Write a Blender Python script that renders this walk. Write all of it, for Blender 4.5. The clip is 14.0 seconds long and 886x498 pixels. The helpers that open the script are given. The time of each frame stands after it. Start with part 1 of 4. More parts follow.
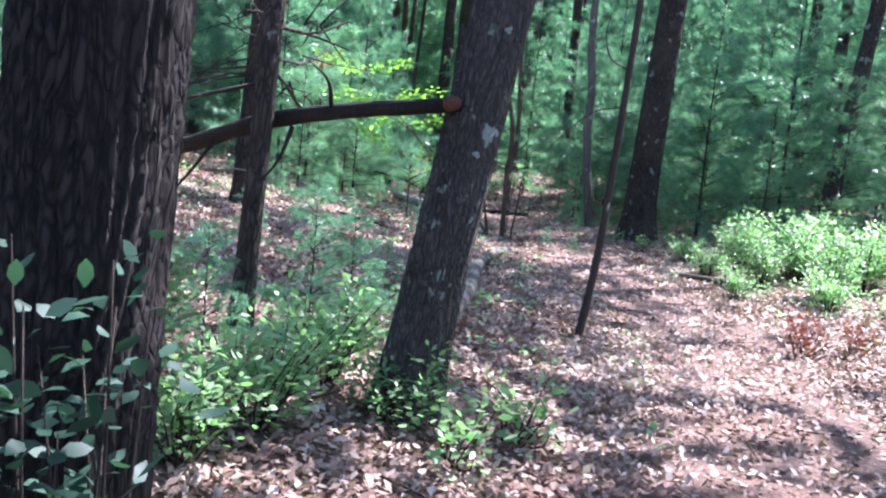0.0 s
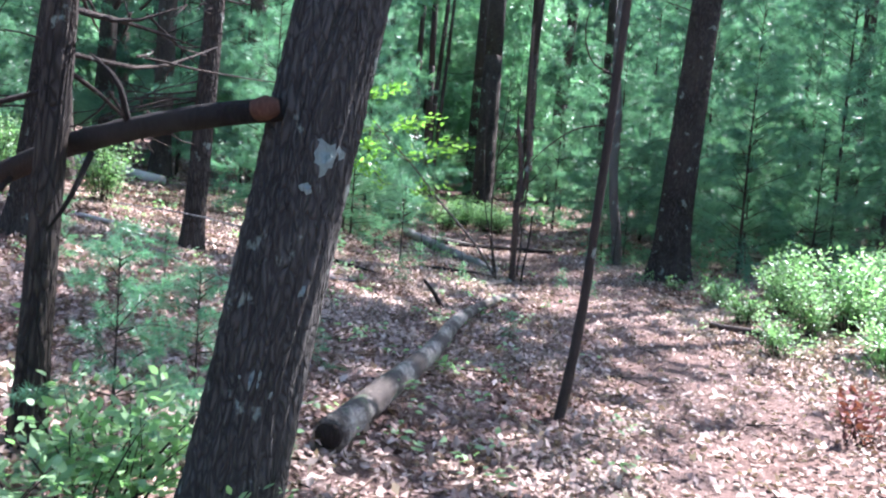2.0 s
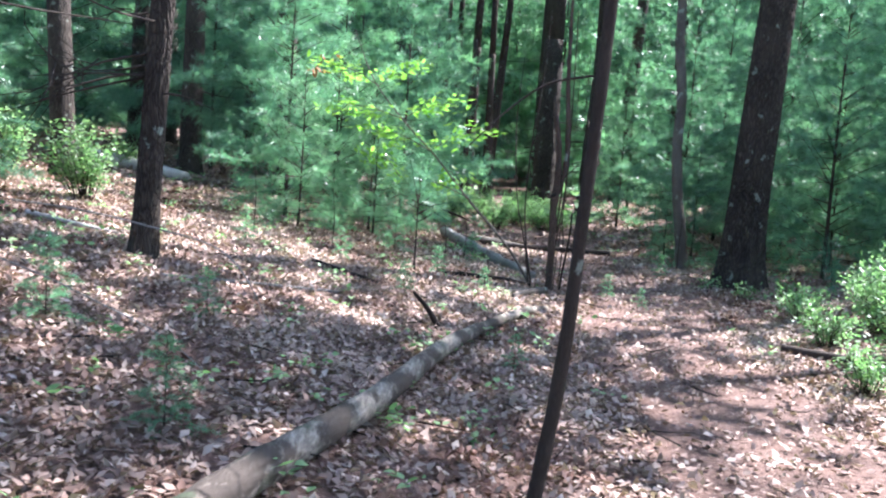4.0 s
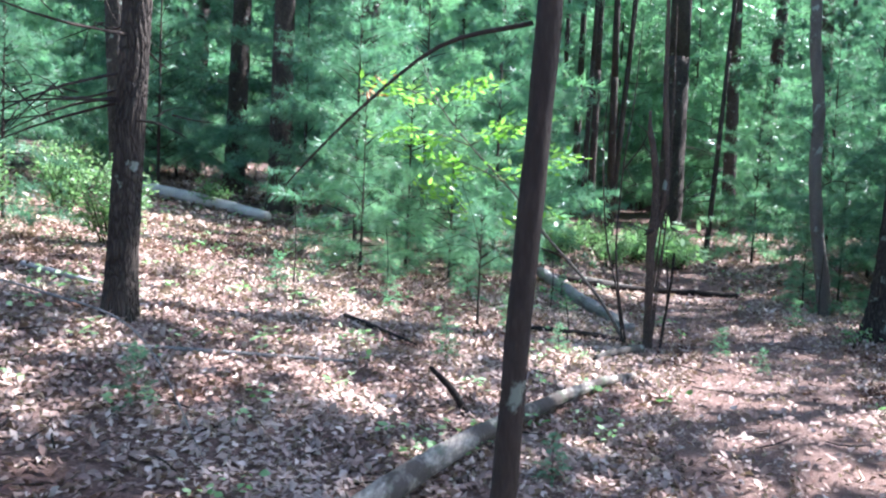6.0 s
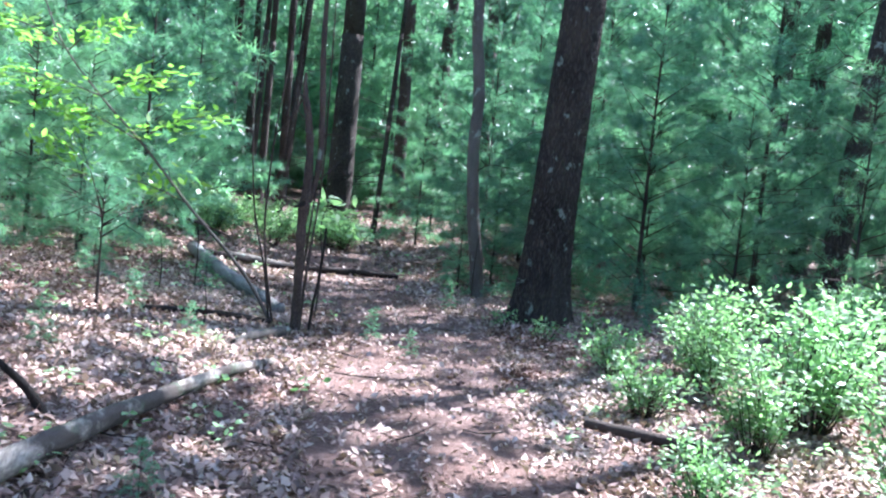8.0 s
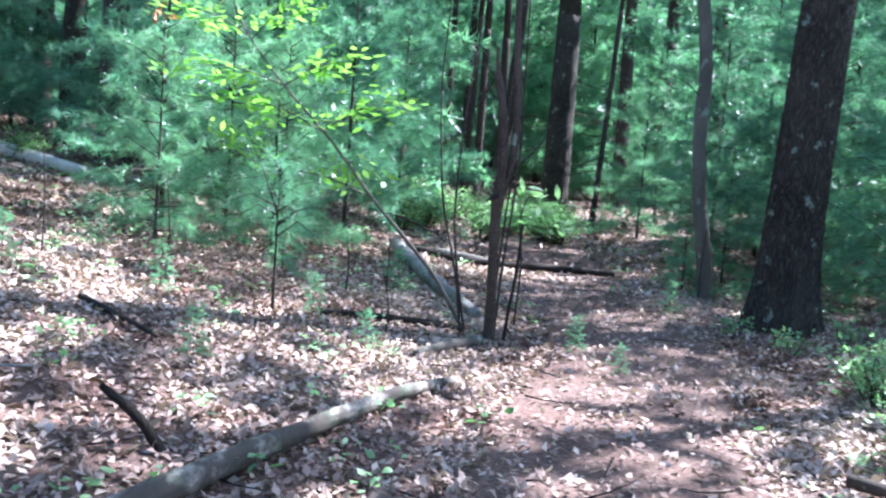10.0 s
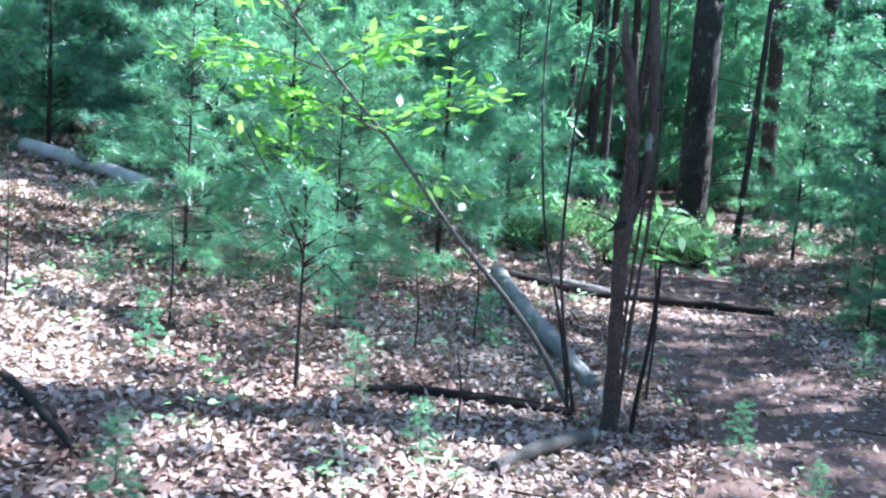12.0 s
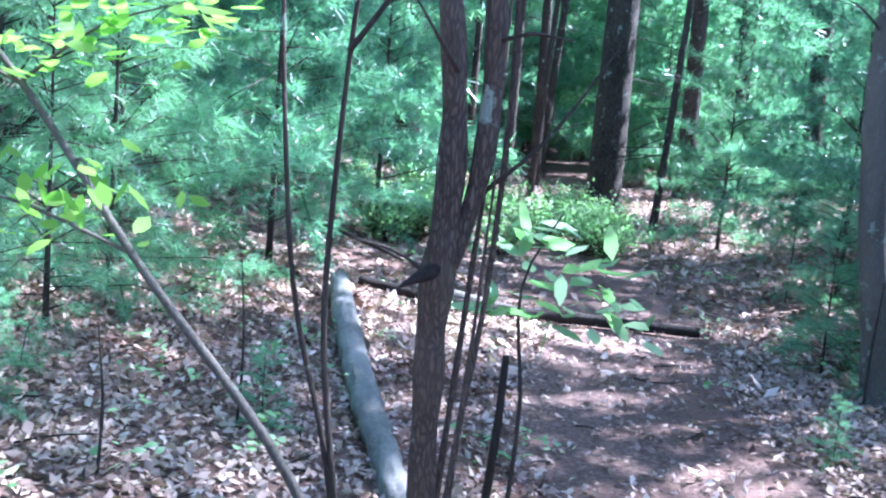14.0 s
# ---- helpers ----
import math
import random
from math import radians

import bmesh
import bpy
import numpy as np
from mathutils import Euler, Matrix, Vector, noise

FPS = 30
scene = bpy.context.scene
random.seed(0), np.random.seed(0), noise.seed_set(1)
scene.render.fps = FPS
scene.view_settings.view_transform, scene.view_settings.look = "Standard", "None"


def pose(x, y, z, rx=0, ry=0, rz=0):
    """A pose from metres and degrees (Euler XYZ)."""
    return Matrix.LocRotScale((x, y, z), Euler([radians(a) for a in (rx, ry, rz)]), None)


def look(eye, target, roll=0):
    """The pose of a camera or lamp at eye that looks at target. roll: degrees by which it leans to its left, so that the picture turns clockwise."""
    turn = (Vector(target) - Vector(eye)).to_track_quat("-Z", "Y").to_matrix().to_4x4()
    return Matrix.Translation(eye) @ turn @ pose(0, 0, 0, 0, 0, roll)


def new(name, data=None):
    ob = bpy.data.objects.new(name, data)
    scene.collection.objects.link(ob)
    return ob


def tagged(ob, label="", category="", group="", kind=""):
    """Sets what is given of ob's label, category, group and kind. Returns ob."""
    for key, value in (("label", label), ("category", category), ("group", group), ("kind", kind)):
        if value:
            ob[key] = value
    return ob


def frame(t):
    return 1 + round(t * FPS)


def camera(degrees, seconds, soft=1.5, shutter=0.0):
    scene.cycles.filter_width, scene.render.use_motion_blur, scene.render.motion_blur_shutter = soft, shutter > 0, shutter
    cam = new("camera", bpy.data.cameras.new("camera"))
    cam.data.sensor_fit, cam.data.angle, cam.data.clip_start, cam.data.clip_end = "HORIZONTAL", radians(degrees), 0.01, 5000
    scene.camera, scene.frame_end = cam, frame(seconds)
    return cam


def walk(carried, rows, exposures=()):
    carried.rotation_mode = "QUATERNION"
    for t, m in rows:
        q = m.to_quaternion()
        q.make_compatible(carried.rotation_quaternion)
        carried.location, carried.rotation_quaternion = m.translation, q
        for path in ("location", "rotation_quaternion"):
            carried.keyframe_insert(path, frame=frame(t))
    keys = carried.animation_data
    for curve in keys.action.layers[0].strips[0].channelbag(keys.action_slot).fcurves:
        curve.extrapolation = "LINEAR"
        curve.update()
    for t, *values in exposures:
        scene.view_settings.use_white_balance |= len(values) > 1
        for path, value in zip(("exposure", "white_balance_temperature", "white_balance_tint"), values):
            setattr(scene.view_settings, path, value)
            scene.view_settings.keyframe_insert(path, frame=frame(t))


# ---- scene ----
cam = camera(52.3, 14.0, soft=2.2, shutter=0.15)
PATH = [
    (0, (-2.809, 1.249, 1.298), (-2.328, 3.176, 1.063), 5.5),
    (0.5, (-2.633, 1.518, 1.310), (-2.191, 3.458, 1.105), 3.5),
    (1, (-2.323, 1.822, 1.327), (-1.898, 3.762, 1.089), 5.3),
    (1.5, (-2.108, 2.133, 1.284), (-1.688, 4.077, 1.068), 5.7),
    (2, (-1.899, 2.458, 1.330), (-1.532, 4.417, 1.159), 4.6),
    (2.2, (-1.800, 2.584, 1.300), (-1.483, 4.553, 1.153), 4.8),
    (4.3, (-0.928, 4.119, 1.300), (-0.776, 6.102, 1.088), 4.4),
    (4.5, (-0.861, 4.293, 1.289), (-0.745, 6.273, 1.031), 5.0),
    (5, (-0.601, 4.589, 1.305), (-0.463, 6.581, 1.190), 2.4),
    (5.5, (-0.381, 4.936, 1.317), (-0.487, 6.930, 1.197), 1.3),
    (6, (-0.276, 5.359, 1.339), (-0.406, 7.350, 1.204), 2.6),
    (6.5, (-0.067, 5.670, 1.326), (0.030, 7.661, 1.168), 4.1),
    (7, (0.029, 5.952, 1.345), (0.489, 7.893, 1.200), 6.9),
    (7.2, (0.035, 5.986, 1.296), (0.624, 7.893, 1.173), 6.0),
    (9.3, (0.237, 6.398, 1.238), (0.675, 8.343, 1.083), 4.7),
    (9.5, (0.290, 6.543, 1.258), (0.684, 8.494, 1.066), 4.6),
    (10, (0.408, 6.936, 1.249), (0.487, 8.925, 1.060), 4.3),
    (10.5, (0.451, 7.370, 1.299), (0.389, 9.358, 1.088), 5.1),
    (11, (0.560, 7.817, 1.316), (0.385, 9.792, 1.056), 5.2),
    (11.5, (0.592, 8.306, 1.291), (0.359, 10.281, 1.085), 4.5),
    (12, (0.589, 8.842, 1.290), (0.391, 10.822, 1.097), 4.0),
    (12.5, (0.713, 9.441, 1.307), (0.568, 11.416, 1.028), 4.2),
    (13, (0.779, 10.100, 1.300), (0.695, 12.087, 1.086), 4.6),
    (13.5, (0.844, 10.637, 1.327), (0.915, 12.625, 1.112), 5.5),
    (14, (1.053, 11.125, 1.378), (1.031, 13.108, 1.123), 4.9),
]
walk(cam, [(t, look(eye, target, roll)) for t, eye, target, roll in PATH],
     [(0, 2.42, 5450, 25), (4.5, 2.45, 5650, 19), (7, 2.55, 5300, 19), (10, 2.6, 5150, 16), (12, 2.6, 4900, 12), (13, 2.74, 4800, 13), (14, 3.15, 4800, 20)])

# ---- light ----
SUN_AZ, SUN_EL = radians(64), radians(52)      # azimuth from +y towards +x
world = bpy.data.worlds.new("sky")
scene.world = world
world.use_nodes = True
wn = world.node_tree
sky = wn.nodes.new("ShaderNodeTexSky")
sky.sky_type, sky.sun_disc = "NISHITA", False
sky.sun_elevation, sky.sun_rotation = SUN_EL, SUN_AZ
wn.links.new(sky.outputs[0], wn.nodes["Background"].inputs[0])
wn.nodes["Background"].inputs[1].default_value = 0.1
sun = new("sun", bpy.data.lights.new("sun", "SUN"))
sun.data.energy, sun.data.angle, sun.data.color = 5.0, radians(0.55), (1.0, 0.95, 0.86)
sun_from = Vector((math.sin(SUN_AZ) * math.cos(SUN_EL), math.cos(SUN_AZ) * math.cos(SUN_EL), math.sin(SUN_EL)))
sun.matrix_world = look(sun_from * 60, (0, 0, 0))


# ---- materials ----
def mat(name, rough=0.8):
    m = bpy.data.materials.new(name)
    m.use_nodes = True
    b = m.node_tree.nodes["Principled BSDF"]
    b.inputs["Roughness"].default_value = rough
    b.inputs["Specular IOR Level"].default_value = 0.3
    return m, m.node_tree, b


def ramp(nt, fac, stops):
    r = nt.nodes.new("ShaderNodeValToRGB")
    while len(r.color_ramp.elements) < len(stops):
        r.color_ramp.elements.new(0.5)
    for e, (p, c) in zip(r.color_ramp.elements, stops):
        e.position, e.color = p, (*c, 1)
    nt.links.new(fac, r.inputs[0])
    return r.outputs[0]


def noise_tex(nt, vec, scale, detail=4.0, rough=0.6):
    n = nt.nodes.new("ShaderNodeTexNoise")
    n.inputs["Scale"].default_value, n.inputs["Detail"].default_value, n.inputs["Roughness"].default_value = scale, detail, rough
    nt.links.new(vec, n.inputs["Vector"])
    return n.outputs["Fac"]


def mixed(nt, fac, a, b, how="MIX"):
    m = nt.nodes.new("ShaderNodeMix")
    m.data_type, m.blend_type = "RGBA", how
    if isinstance(fac, float):
        m.inputs[0].default_value = fac
    else:
        nt.links.new(fac, m.inputs[0])
    for s, k in ((a, 6), (b, 7)):
        if isinstance(s, tuple):
            m.inputs[k].default_value = (*s, 1)
        else:
            nt.links.new(s, m.inputs[k])
    return m.outputs[2]


def coords(nt, stretch=(1, 1, 1)):
    tc = nt.nodes.new("ShaderNodeTexCoord")
    mp = nt.nodes.new("ShaderNodeMapping")
    mp.inputs["Scale"].default_value = stretch
    nt.links.new(tc.outputs["Object"], mp.inputs[0])
    return mp.outputs[0]


def bump(nt, b, height, strength, dist):
    n = nt.nodes.new("ShaderNodeBump")
    n.inputs["Strength"].default_value, n.inputs["Distance"].default_value = strength, dist
    nt.links.new(height, n.inputs["Height"])
    nt.links.new(n.outputs[0], b.inputs["Normal"])


def bark(name, dark, light, lichen=0.0, scale=1.0, plates=0.55):
    m, nt, b = mat(name, 0.9)
    v = coords(nt, (9 * scale, 9 * scale, 2.3 * scale))
    grain = noise_tex(nt, v, 5, 8, 0.75)
    warp = nt.nodes.new("ShaderNodeTexNoise")
    warp.inputs["Scale"].default_value = 1.2
    nt.links.new(v, warp.inputs["Vector"])
    moved = nt.nodes.new("ShaderNodeVectorMath")
    moved.operation = "MULTIPLY_ADD"
    moved.inputs[1].default_value = (0.9, 0.9, 0.9)
    nt.links.new(warp.outputs["Color"], moved.inputs[0])
    nt.links.new(v, moved.inputs[2])
    vor = nt.nodes.new("ShaderNodeTexVoronoi")
    vor.feature = "DISTANCE_TO_EDGE"
    vor.inputs["Scale"].default_value = 4.2
    nt.links.new(moved.outputs[0], vor.inputs["Vector"])
    plate = ramp(nt, vor.outputs["Distance"], [(0.0, (0, 0, 0)), (0.22, (0.8, 0.8, 0.8)), (0.5, (1, 1, 1))])
    ridge = mixed(nt, 1.0 - plates, plate, grain)
    col = ramp(nt, ridge, [(0.2, tuple(c * 0.35 for c in dark)), (0.5, dark), (0.85, light)])
    big = noise_tex(nt, coords(nt, (1, 1, 0.5)), 2.3, 3)
    col = mixed(nt, ramp(nt, big, [(0.35, (0, 0, 0)), (0.7, (0.55, 0.55, 0.55))]), col, tuple(c * 1.25 for c in light))
    if lichen:
        spots = noise_tex(nt, coords(nt, (1, 1, 0.8)), 7.5, 5, 0.62)
        col = mixed(nt, ramp(nt, spots, [(0.66 - lichen * 0.1, (0, 0, 0)), (0.70 - lichen * 0.1, (0.75, 0.75, 0.75))]), col, (0.27, 0.31, 0.25))
    nt.links.new(col, b.inputs["Base Color"])
    bump(nt, b, ridge, 1.0, 0.022 / scale)
    return m


def leafy(name, stops, rough=0.5, glow=0.4, spec=0.4):
    """Leaves: colour by leaf and by clump, with light passing through."""
    m, nt, b = mat(name, rough)
    geo = nt.nodes.new("ShaderNodeNewGeometry")
    info = nt.nodes.new("ShaderNodeObjectInfo")
    col = ramp(nt, geo.outputs["Random Per Island"], stops)
    hue = nt.nodes.new("ShaderNodeHueSaturation")
    mr = nt.nodes.new("ShaderNodeMapRange")
    mr.inputs["To Min"].default_value, mr.inputs["To Max"].default_value = 0.75, 1.2
    nt.links.new(info.outputs["Random"], mr.inputs[0])
    nt.links.new(mr.outputs[0], hue.inputs["Value"])
    patch = noise_tex(nt, coords(nt), 1.1, 2)
    col = mixed(nt, ramp(nt, patch, [(0.35, (0, 0, 0)), (0.65, (0.4, 0.4, 0.4))]), col, tuple(c * 1.3 for c in stops[-1][1]))
    nt.links.new(col, hue.inputs["Color"])
    nt.links.new(hue.outputs[0], b.inputs["Base Color"])
    b.inputs["Specular IOR Level"].default_value = spec
    tr = nt.nodes.new("ShaderNodeBsdfTranslucent")
    nt.links.new(mixed(nt, 1.0, hue.outputs[0], (1.1, 1.4, 0.85), "MULTIPLY"), tr.inputs[0])
    mx = nt.nodes.new("ShaderNodeMixShader")
    mx.inputs[0].default_value = glow
    nt.links.new(b.outputs[0], mx.inputs[1])
    nt.links.new(tr.outputs[0], mx.inputs[2])
    nt.links.new(mx.outputs[0], nt.nodes["Material Output"].inputs[0])
    return m


BARK_PINE = bark("bark_pine", (0.034, 0.026, 0.020), (0.085, 0.067, 0.051), 0.3)
BARK_RIDGED = bark("bark_ridged", (0.017, 0.013, 0.0105), (0.042, 0.033, 0.027), 0.0, 1.5)
BARK_LICHEN = bark("bark_lichen", (0.040, 0.036, 0.030), (0.092, 0.082, 0.069), 0.45, 1.6)
BARK_THIN = bark("bark_thin", (0.030, 0.022, 0.017), (0.072, 0.054, 0.041), 0.1, 1.8, 0.12)
BARK_SNAG = bark("bark_snag", (0.042, 0.029, 0.022), (0.125, 0.09, 0.068), 0.45, 2.4, 0.45)
BARK_SMOOTH = bark("bark_smooth", (0.085, 0.072, 0.058), (0.165, 0.145, 0.12), 0.5, 2.0, 0.12)
BARK_DEAD = bark("bark_dead", (0.011, 0.008, 0.006), (0.034, 0.024, 0.018), 0.0, 1.5, 0.2)
WOOD_GREY = bark("wood_grey", (0.16, 0.15, 0.135), (0.36, 0.34, 0.31), 0.5, 1.1, 0.0)
WOOD_WHITE = bark("wood_white", (0.38, 0.35, 0.31), (0.62, 0.58, 0.52), 0.0, 2.0, 0.0)
WOOD_RAW = bark("wood_raw", (0.09, 0.04, 0.024), (0.19, 0.095, 0.055), 0.0, 3.0, 0.0)


def weathered_log(name):
    """Barkless grey wood with strips of clinging bark, moss and whitish bands that paint in sunlight."""
    m, nt, b = mat(name, 0.85)
    grain = noise_tex(nt, coords(nt, (14, 2.5, 14)), 3, 6, 0.7)
    col = ramp(nt, grain, [(0.3, (0.10, 0.085, 0.07)), (0.5, (0.24, 0.205, 0.165)), (0.7, (0.46, 0.41, 0.34))])
    barky = noise_tex(nt, coords(nt, (1, 0.6, 1)), 3.6, 6, 0.62)
    col = mixed(nt, ramp(nt, barky, [(0.45, (0, 0, 0)), (0.52, (0.95, 0.95, 0.95))]), col, (0.062, 0.048, 0.038))
    moss = noise_tex(nt, coords(nt, (1, 0.8, 1)), 5.5, 5, 0.6)
    col = mixed(nt, ramp(nt, moss, [(0.56, (0, 0, 0)), (0.66, (0.7, 0.7, 0.7))]), col, (0.075, 0.10, 0.055))
    nt.links.new(col, b.inputs["Base Color"])
    bump(nt, b, mixed(nt, 0.5, grain, barky), 1.0, 0.02)
    return m


WOOD_LOG = weathered_log("wood_log")
LICHEN = bark("lichen", (0.17, 0.20, 0.17), (0.30, 0.34, 0.29), 0.0, 4.0, 0.0)

NEEDLES = leafy("pine_needles", [(0.0, (0.06, 0.135, 0.09)), (0.5, (0.105, 0.215, 0.15)), (1.0, (0.165, 0.295, 0.215))], 0.33, 0.5, 0.6)
# brighter copy of NEEDLES: sunlight put into the colour; seedlings use it too
NEEDLES_BRIGHT = leafy("pine_needles_sunlit_young", [(0.0, (0.11, 0.22, 0.14)), (1.0, (0.22, 0.37, 0.25))], 0.33, 0.5, 0.6)
NEEDLES_RUST = leafy("needles_rust", [(0.0, (0.25, 0.09, 0.04)), (1.0, (0.40, 0.17, 0.08))], 0.6, 0.3)
LEAF_SHRUB = leafy("shrub_leaves", [(0.0, (0.09, 0.19, 0.07)), (0.5, (0.18, 0.30, 0.135)), (1.0, (0.33, 0.45, 0.25))], 0.42, 0.5, 0.45)
LEAF_BEECH = leafy("beech_leaves", [(0.0, (0.17, 0.34, 0.05)), (1.0, (0.32, 0.52, 0.11))], 0.3, 0.6)
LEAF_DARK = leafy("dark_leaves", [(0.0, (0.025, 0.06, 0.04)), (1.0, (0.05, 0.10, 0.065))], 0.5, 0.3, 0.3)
LEAF_CANOPY = leafy("canopy_leaves", [(0.0, (0.05, 0.11, 0.04)), (1.0, (0.11, 0.18, 0.07))], 0.5, 0.35)
LITTER = leafy("litter_leaves", [(0.0, (0.07, 0.034, 0.025)), (0.3, (0.16, 0.08, 0.058)), (0.6, (0.25, 0.145, 0.11)), (0.82, (0.38, 0.265, 0.21)), (1.0, (0.60, 0.48, 0.40))], 0.6, 0.1, 0.2)
LEAF_RED = leafy("red_leaves", [(0.0, (0.13, 0.03, 0.025)), (1.0, (0.26, 0.08, 0.06))], 0.5, 0.3)

GROUND, gnt, gb = mat("forest_floor", 0.95)
gv = coords(gnt)
fine = noise_tex(gnt, gv, 38, 6, 0.7)
gcol = ramp(gnt, fine, [(0.3, (0.06, 0.035, 0.027)), (0.5, (0.14, 0.088, 0.07)), (0.62, (0.24, 0.16, 0.13)), (0.75, (0.40, 0.30, 0.25))])
wide = noise_tex(gnt, gv, 0.9, 4)
gcol = mixed(gnt, ramp(gnt, wide, [(0.38, (0, 0, 0)), (0.66, (0.6, 0.6, 0.6))]), gcol, (0.13, 0.072, 0.05))
gnt.links.new(gcol, gb.inputs["Base Color"])
bump(gnt, gb, fine, 0.8, 0.03)


# ---- ground shape ----
PY = [-5, 1.5, 4.3, 6.5, 9, 11, 14, 17, 22, 40]
PX = [-4.3, -2.4, -0.4, 0.75, 1.1, 1.6, 2.1, 2.3, 2.6, 4]


def ground_z(x, y):
    """Height of the forest floor: a level trail, a bank that rises to its left, a slow rise ahead."""
    x, y = np.asarray(x, float), np.asarray(y, float)
    o = x - np.interp(y, PY, PX)
    l, r = np.maximum(0, -o - 1.0), np.maximum(0, o - 1.2)
    z = 0.15 * l / (1 + 0.04 * l) + 0.05 * r / (1 + 0.05 * r) + 0.035 * np.clip(y - 19, 0, 60)
    hum = 0.022 * np.sin(2.1 * x + 0.7 * y) * np.sin(1.7 * y - 0.9 * x) + 0.012 * np.sin(5.3 * x + 1.1) * np.sin(4.7 * y)
    return z + hum * np.clip((np.abs(o) - 0.2), 0.25, 1)


def gz(x, y):
    return float(ground_z(x, y))


def mesh_of(name, verts, faces, material, smooth=True):
    me = bpy.data.meshes.new(name)
    verts, faces = np.asarray(verts, np.float32), np.asarray(faces, np.int32)
    k = faces.shape[1]
    me.vertices.add(len(verts))
    me.vertices.foreach_set("co", verts.ravel())
    me.loops.add(faces.size)
    me.loops.foreach_set("vertex_index", faces.ravel())
    me.polygons.add(len(faces))
    me.polygons.foreach_set("loop_start", np.arange(0, faces.size, k, dtype=np.int32))
    me.polygons.foreach_set("loop_total", np.full(len(faces), k, np.int32))
    me.polygons.foreach_set("use_smooth", np.full(len(faces), smooth))
    me.materials.append(material)
    me.update(calc_edges=True)
    return me


def part(name, me, parent, label="", kind=""):
    ob = new(name, me)
    ob.parent = parent
    return tagged(ob, label, kind=kind)


def thing(name, x, y, label, category, group="", z=None):
    ob = new(name)
    ob.empty_display_size = 0.1
    ob.location = (x, y, gz(x, y) if z is None else z)
    return tagged(ob, label, category, group)


def smooth_path(pts, n):
    """n points on a smooth line through pts, with the share of the way."""
    p = np.array(pts, float)
    d = np.concatenate([[0], np.cumsum(np.linalg.norm(np.diff(p, axis=0), axis=1))])
    s = np.linspace(0, d[-1], n)
    m = np.gradient(p, d, axis=0)
    i = np.clip(np.searchsorted(d, s) - 1, 0, len(d) - 2)
    h = (d[i + 1] - d[i])[:, None]
    u = ((s - d[i])[:, None]) / h
    return (2 * u**3 - 3 * u**2 + 1) * p[i] + (u**3 - 2 * u**2 + u) * h * m[i] + (-2 * u**3 + 3 * u**2) * p[i + 1] + (u**3 - u**2) * h * m[i + 1], s / d[-1]


def tube(pts, radii, sides=8, n=None, rough=0.0, ridges=0, seed=0, flare=0.0, lumps=0.0):
    """A tapered limb along pts; rough: bark relief as a share of the radius; ridges: how many round it."""
    rng = np.random.default_rng(seed)
    n = n or max(3, len(pts) * 3)
    p, s = smooth_path(pts, n)
    r = np.interp(s, np.linspace(0, 1, len(radii)), radii)
    length = s * np.linalg.norm(np.diff(p, axis=0), axis=1).sum()
    t = np.gradient(p, axis=0)
    t /= np.linalg.norm(t, axis=1)[:, None]
    ref = np.array([1.0, 0.13, 0.07]) if abs(t[0][2]) > 0.6 else np.array([0.05, 0.1, 1.0])
    a = ref - t * (t @ ref)[:, None]
    a /= np.linalg.norm(a, axis=1)[:, None]
    b = np.cross(t, a)
    th = np.linspace(0, 2 * np.pi, sides, endpoint=False)
    R = np.repeat(r[:, None], sides, 1)
    if flare:
        k = np.exp(-length / flare)[:, None]
        R = R * (1 + k * (0.55 + 0.28 * np.cos(5 * th + seed)[None] + 0.12 * np.cos(3 * th + 2)[None]))
    if lumps:
        R = R * (1 + lumps * np.sin(length * 9 + seed)[:, None] * np.cos(th + seed)[None] + lumps * np.sin(length * 23 + 1)[:, None])
    if rough and ridges:
        w = th[None] * ridges + 2.2 * np.sin(length * 3.1 + seed)[:, None] + 1.3 * np.sin(length * 8.7 + th[None].T.sum() * 0 + 2)[:, None]
        w = w + 1.6 * np.sin(2 * th[None] + length[:, None] * 4.3) + 1.1 * np.sin(5 * th[None] - length[:, None] * 6.1)
        R = R * (1 + rough * (np.abs(np.sin(w)) - 0.6) + rough * 0.22 * rng.uniform(-1, 1, R.shape))
    v = p[:, None] + R[..., None] * (np.cos(th)[None, :, None] * a[:, None] + np.sin(th)[None, :, None] * b[:, None])
    v = v.reshape(-1, 3)
    i, j = np.meshgrid(np.arange(n - 1), np.arange(sides), indexing="ij")
    q = np.stack([i * sides + j, i * sides + (j + 1) % sides, (i + 1) * sides + (j + 1) % sides, (i + 1) * sides + j], -1).reshape(-1, 4)
    # closed ends
    c0, c1 = len(v), len(v) + 1
    v = np.vstack([v, p[:1], p[-1:]])
    k = np.arange(sides)
    e0 = np.stack([(k + 1) % sides, k, np.full(sides, c0), np.full(sides, c0)], -1)
    o = (n - 1) * sides
    e1 = np.stack([o + k, o + (k + 1) % sides, np.full(sides, c1), np.full(sides, c1)], -1)
    tris = np.vstack([q[:, [0, 1, 2]], q[:, [0, 2, 3]], e0[:, :3], e1[:, :3]])
    return v, tris


def joined(pieces):
    vs, fs, k = [], [], 0
    for v, f in pieces:
        vs.append(v)
        fs.append(f + k)
        k += len(v)
    return np.vstack(vs), np.vstack(fs)


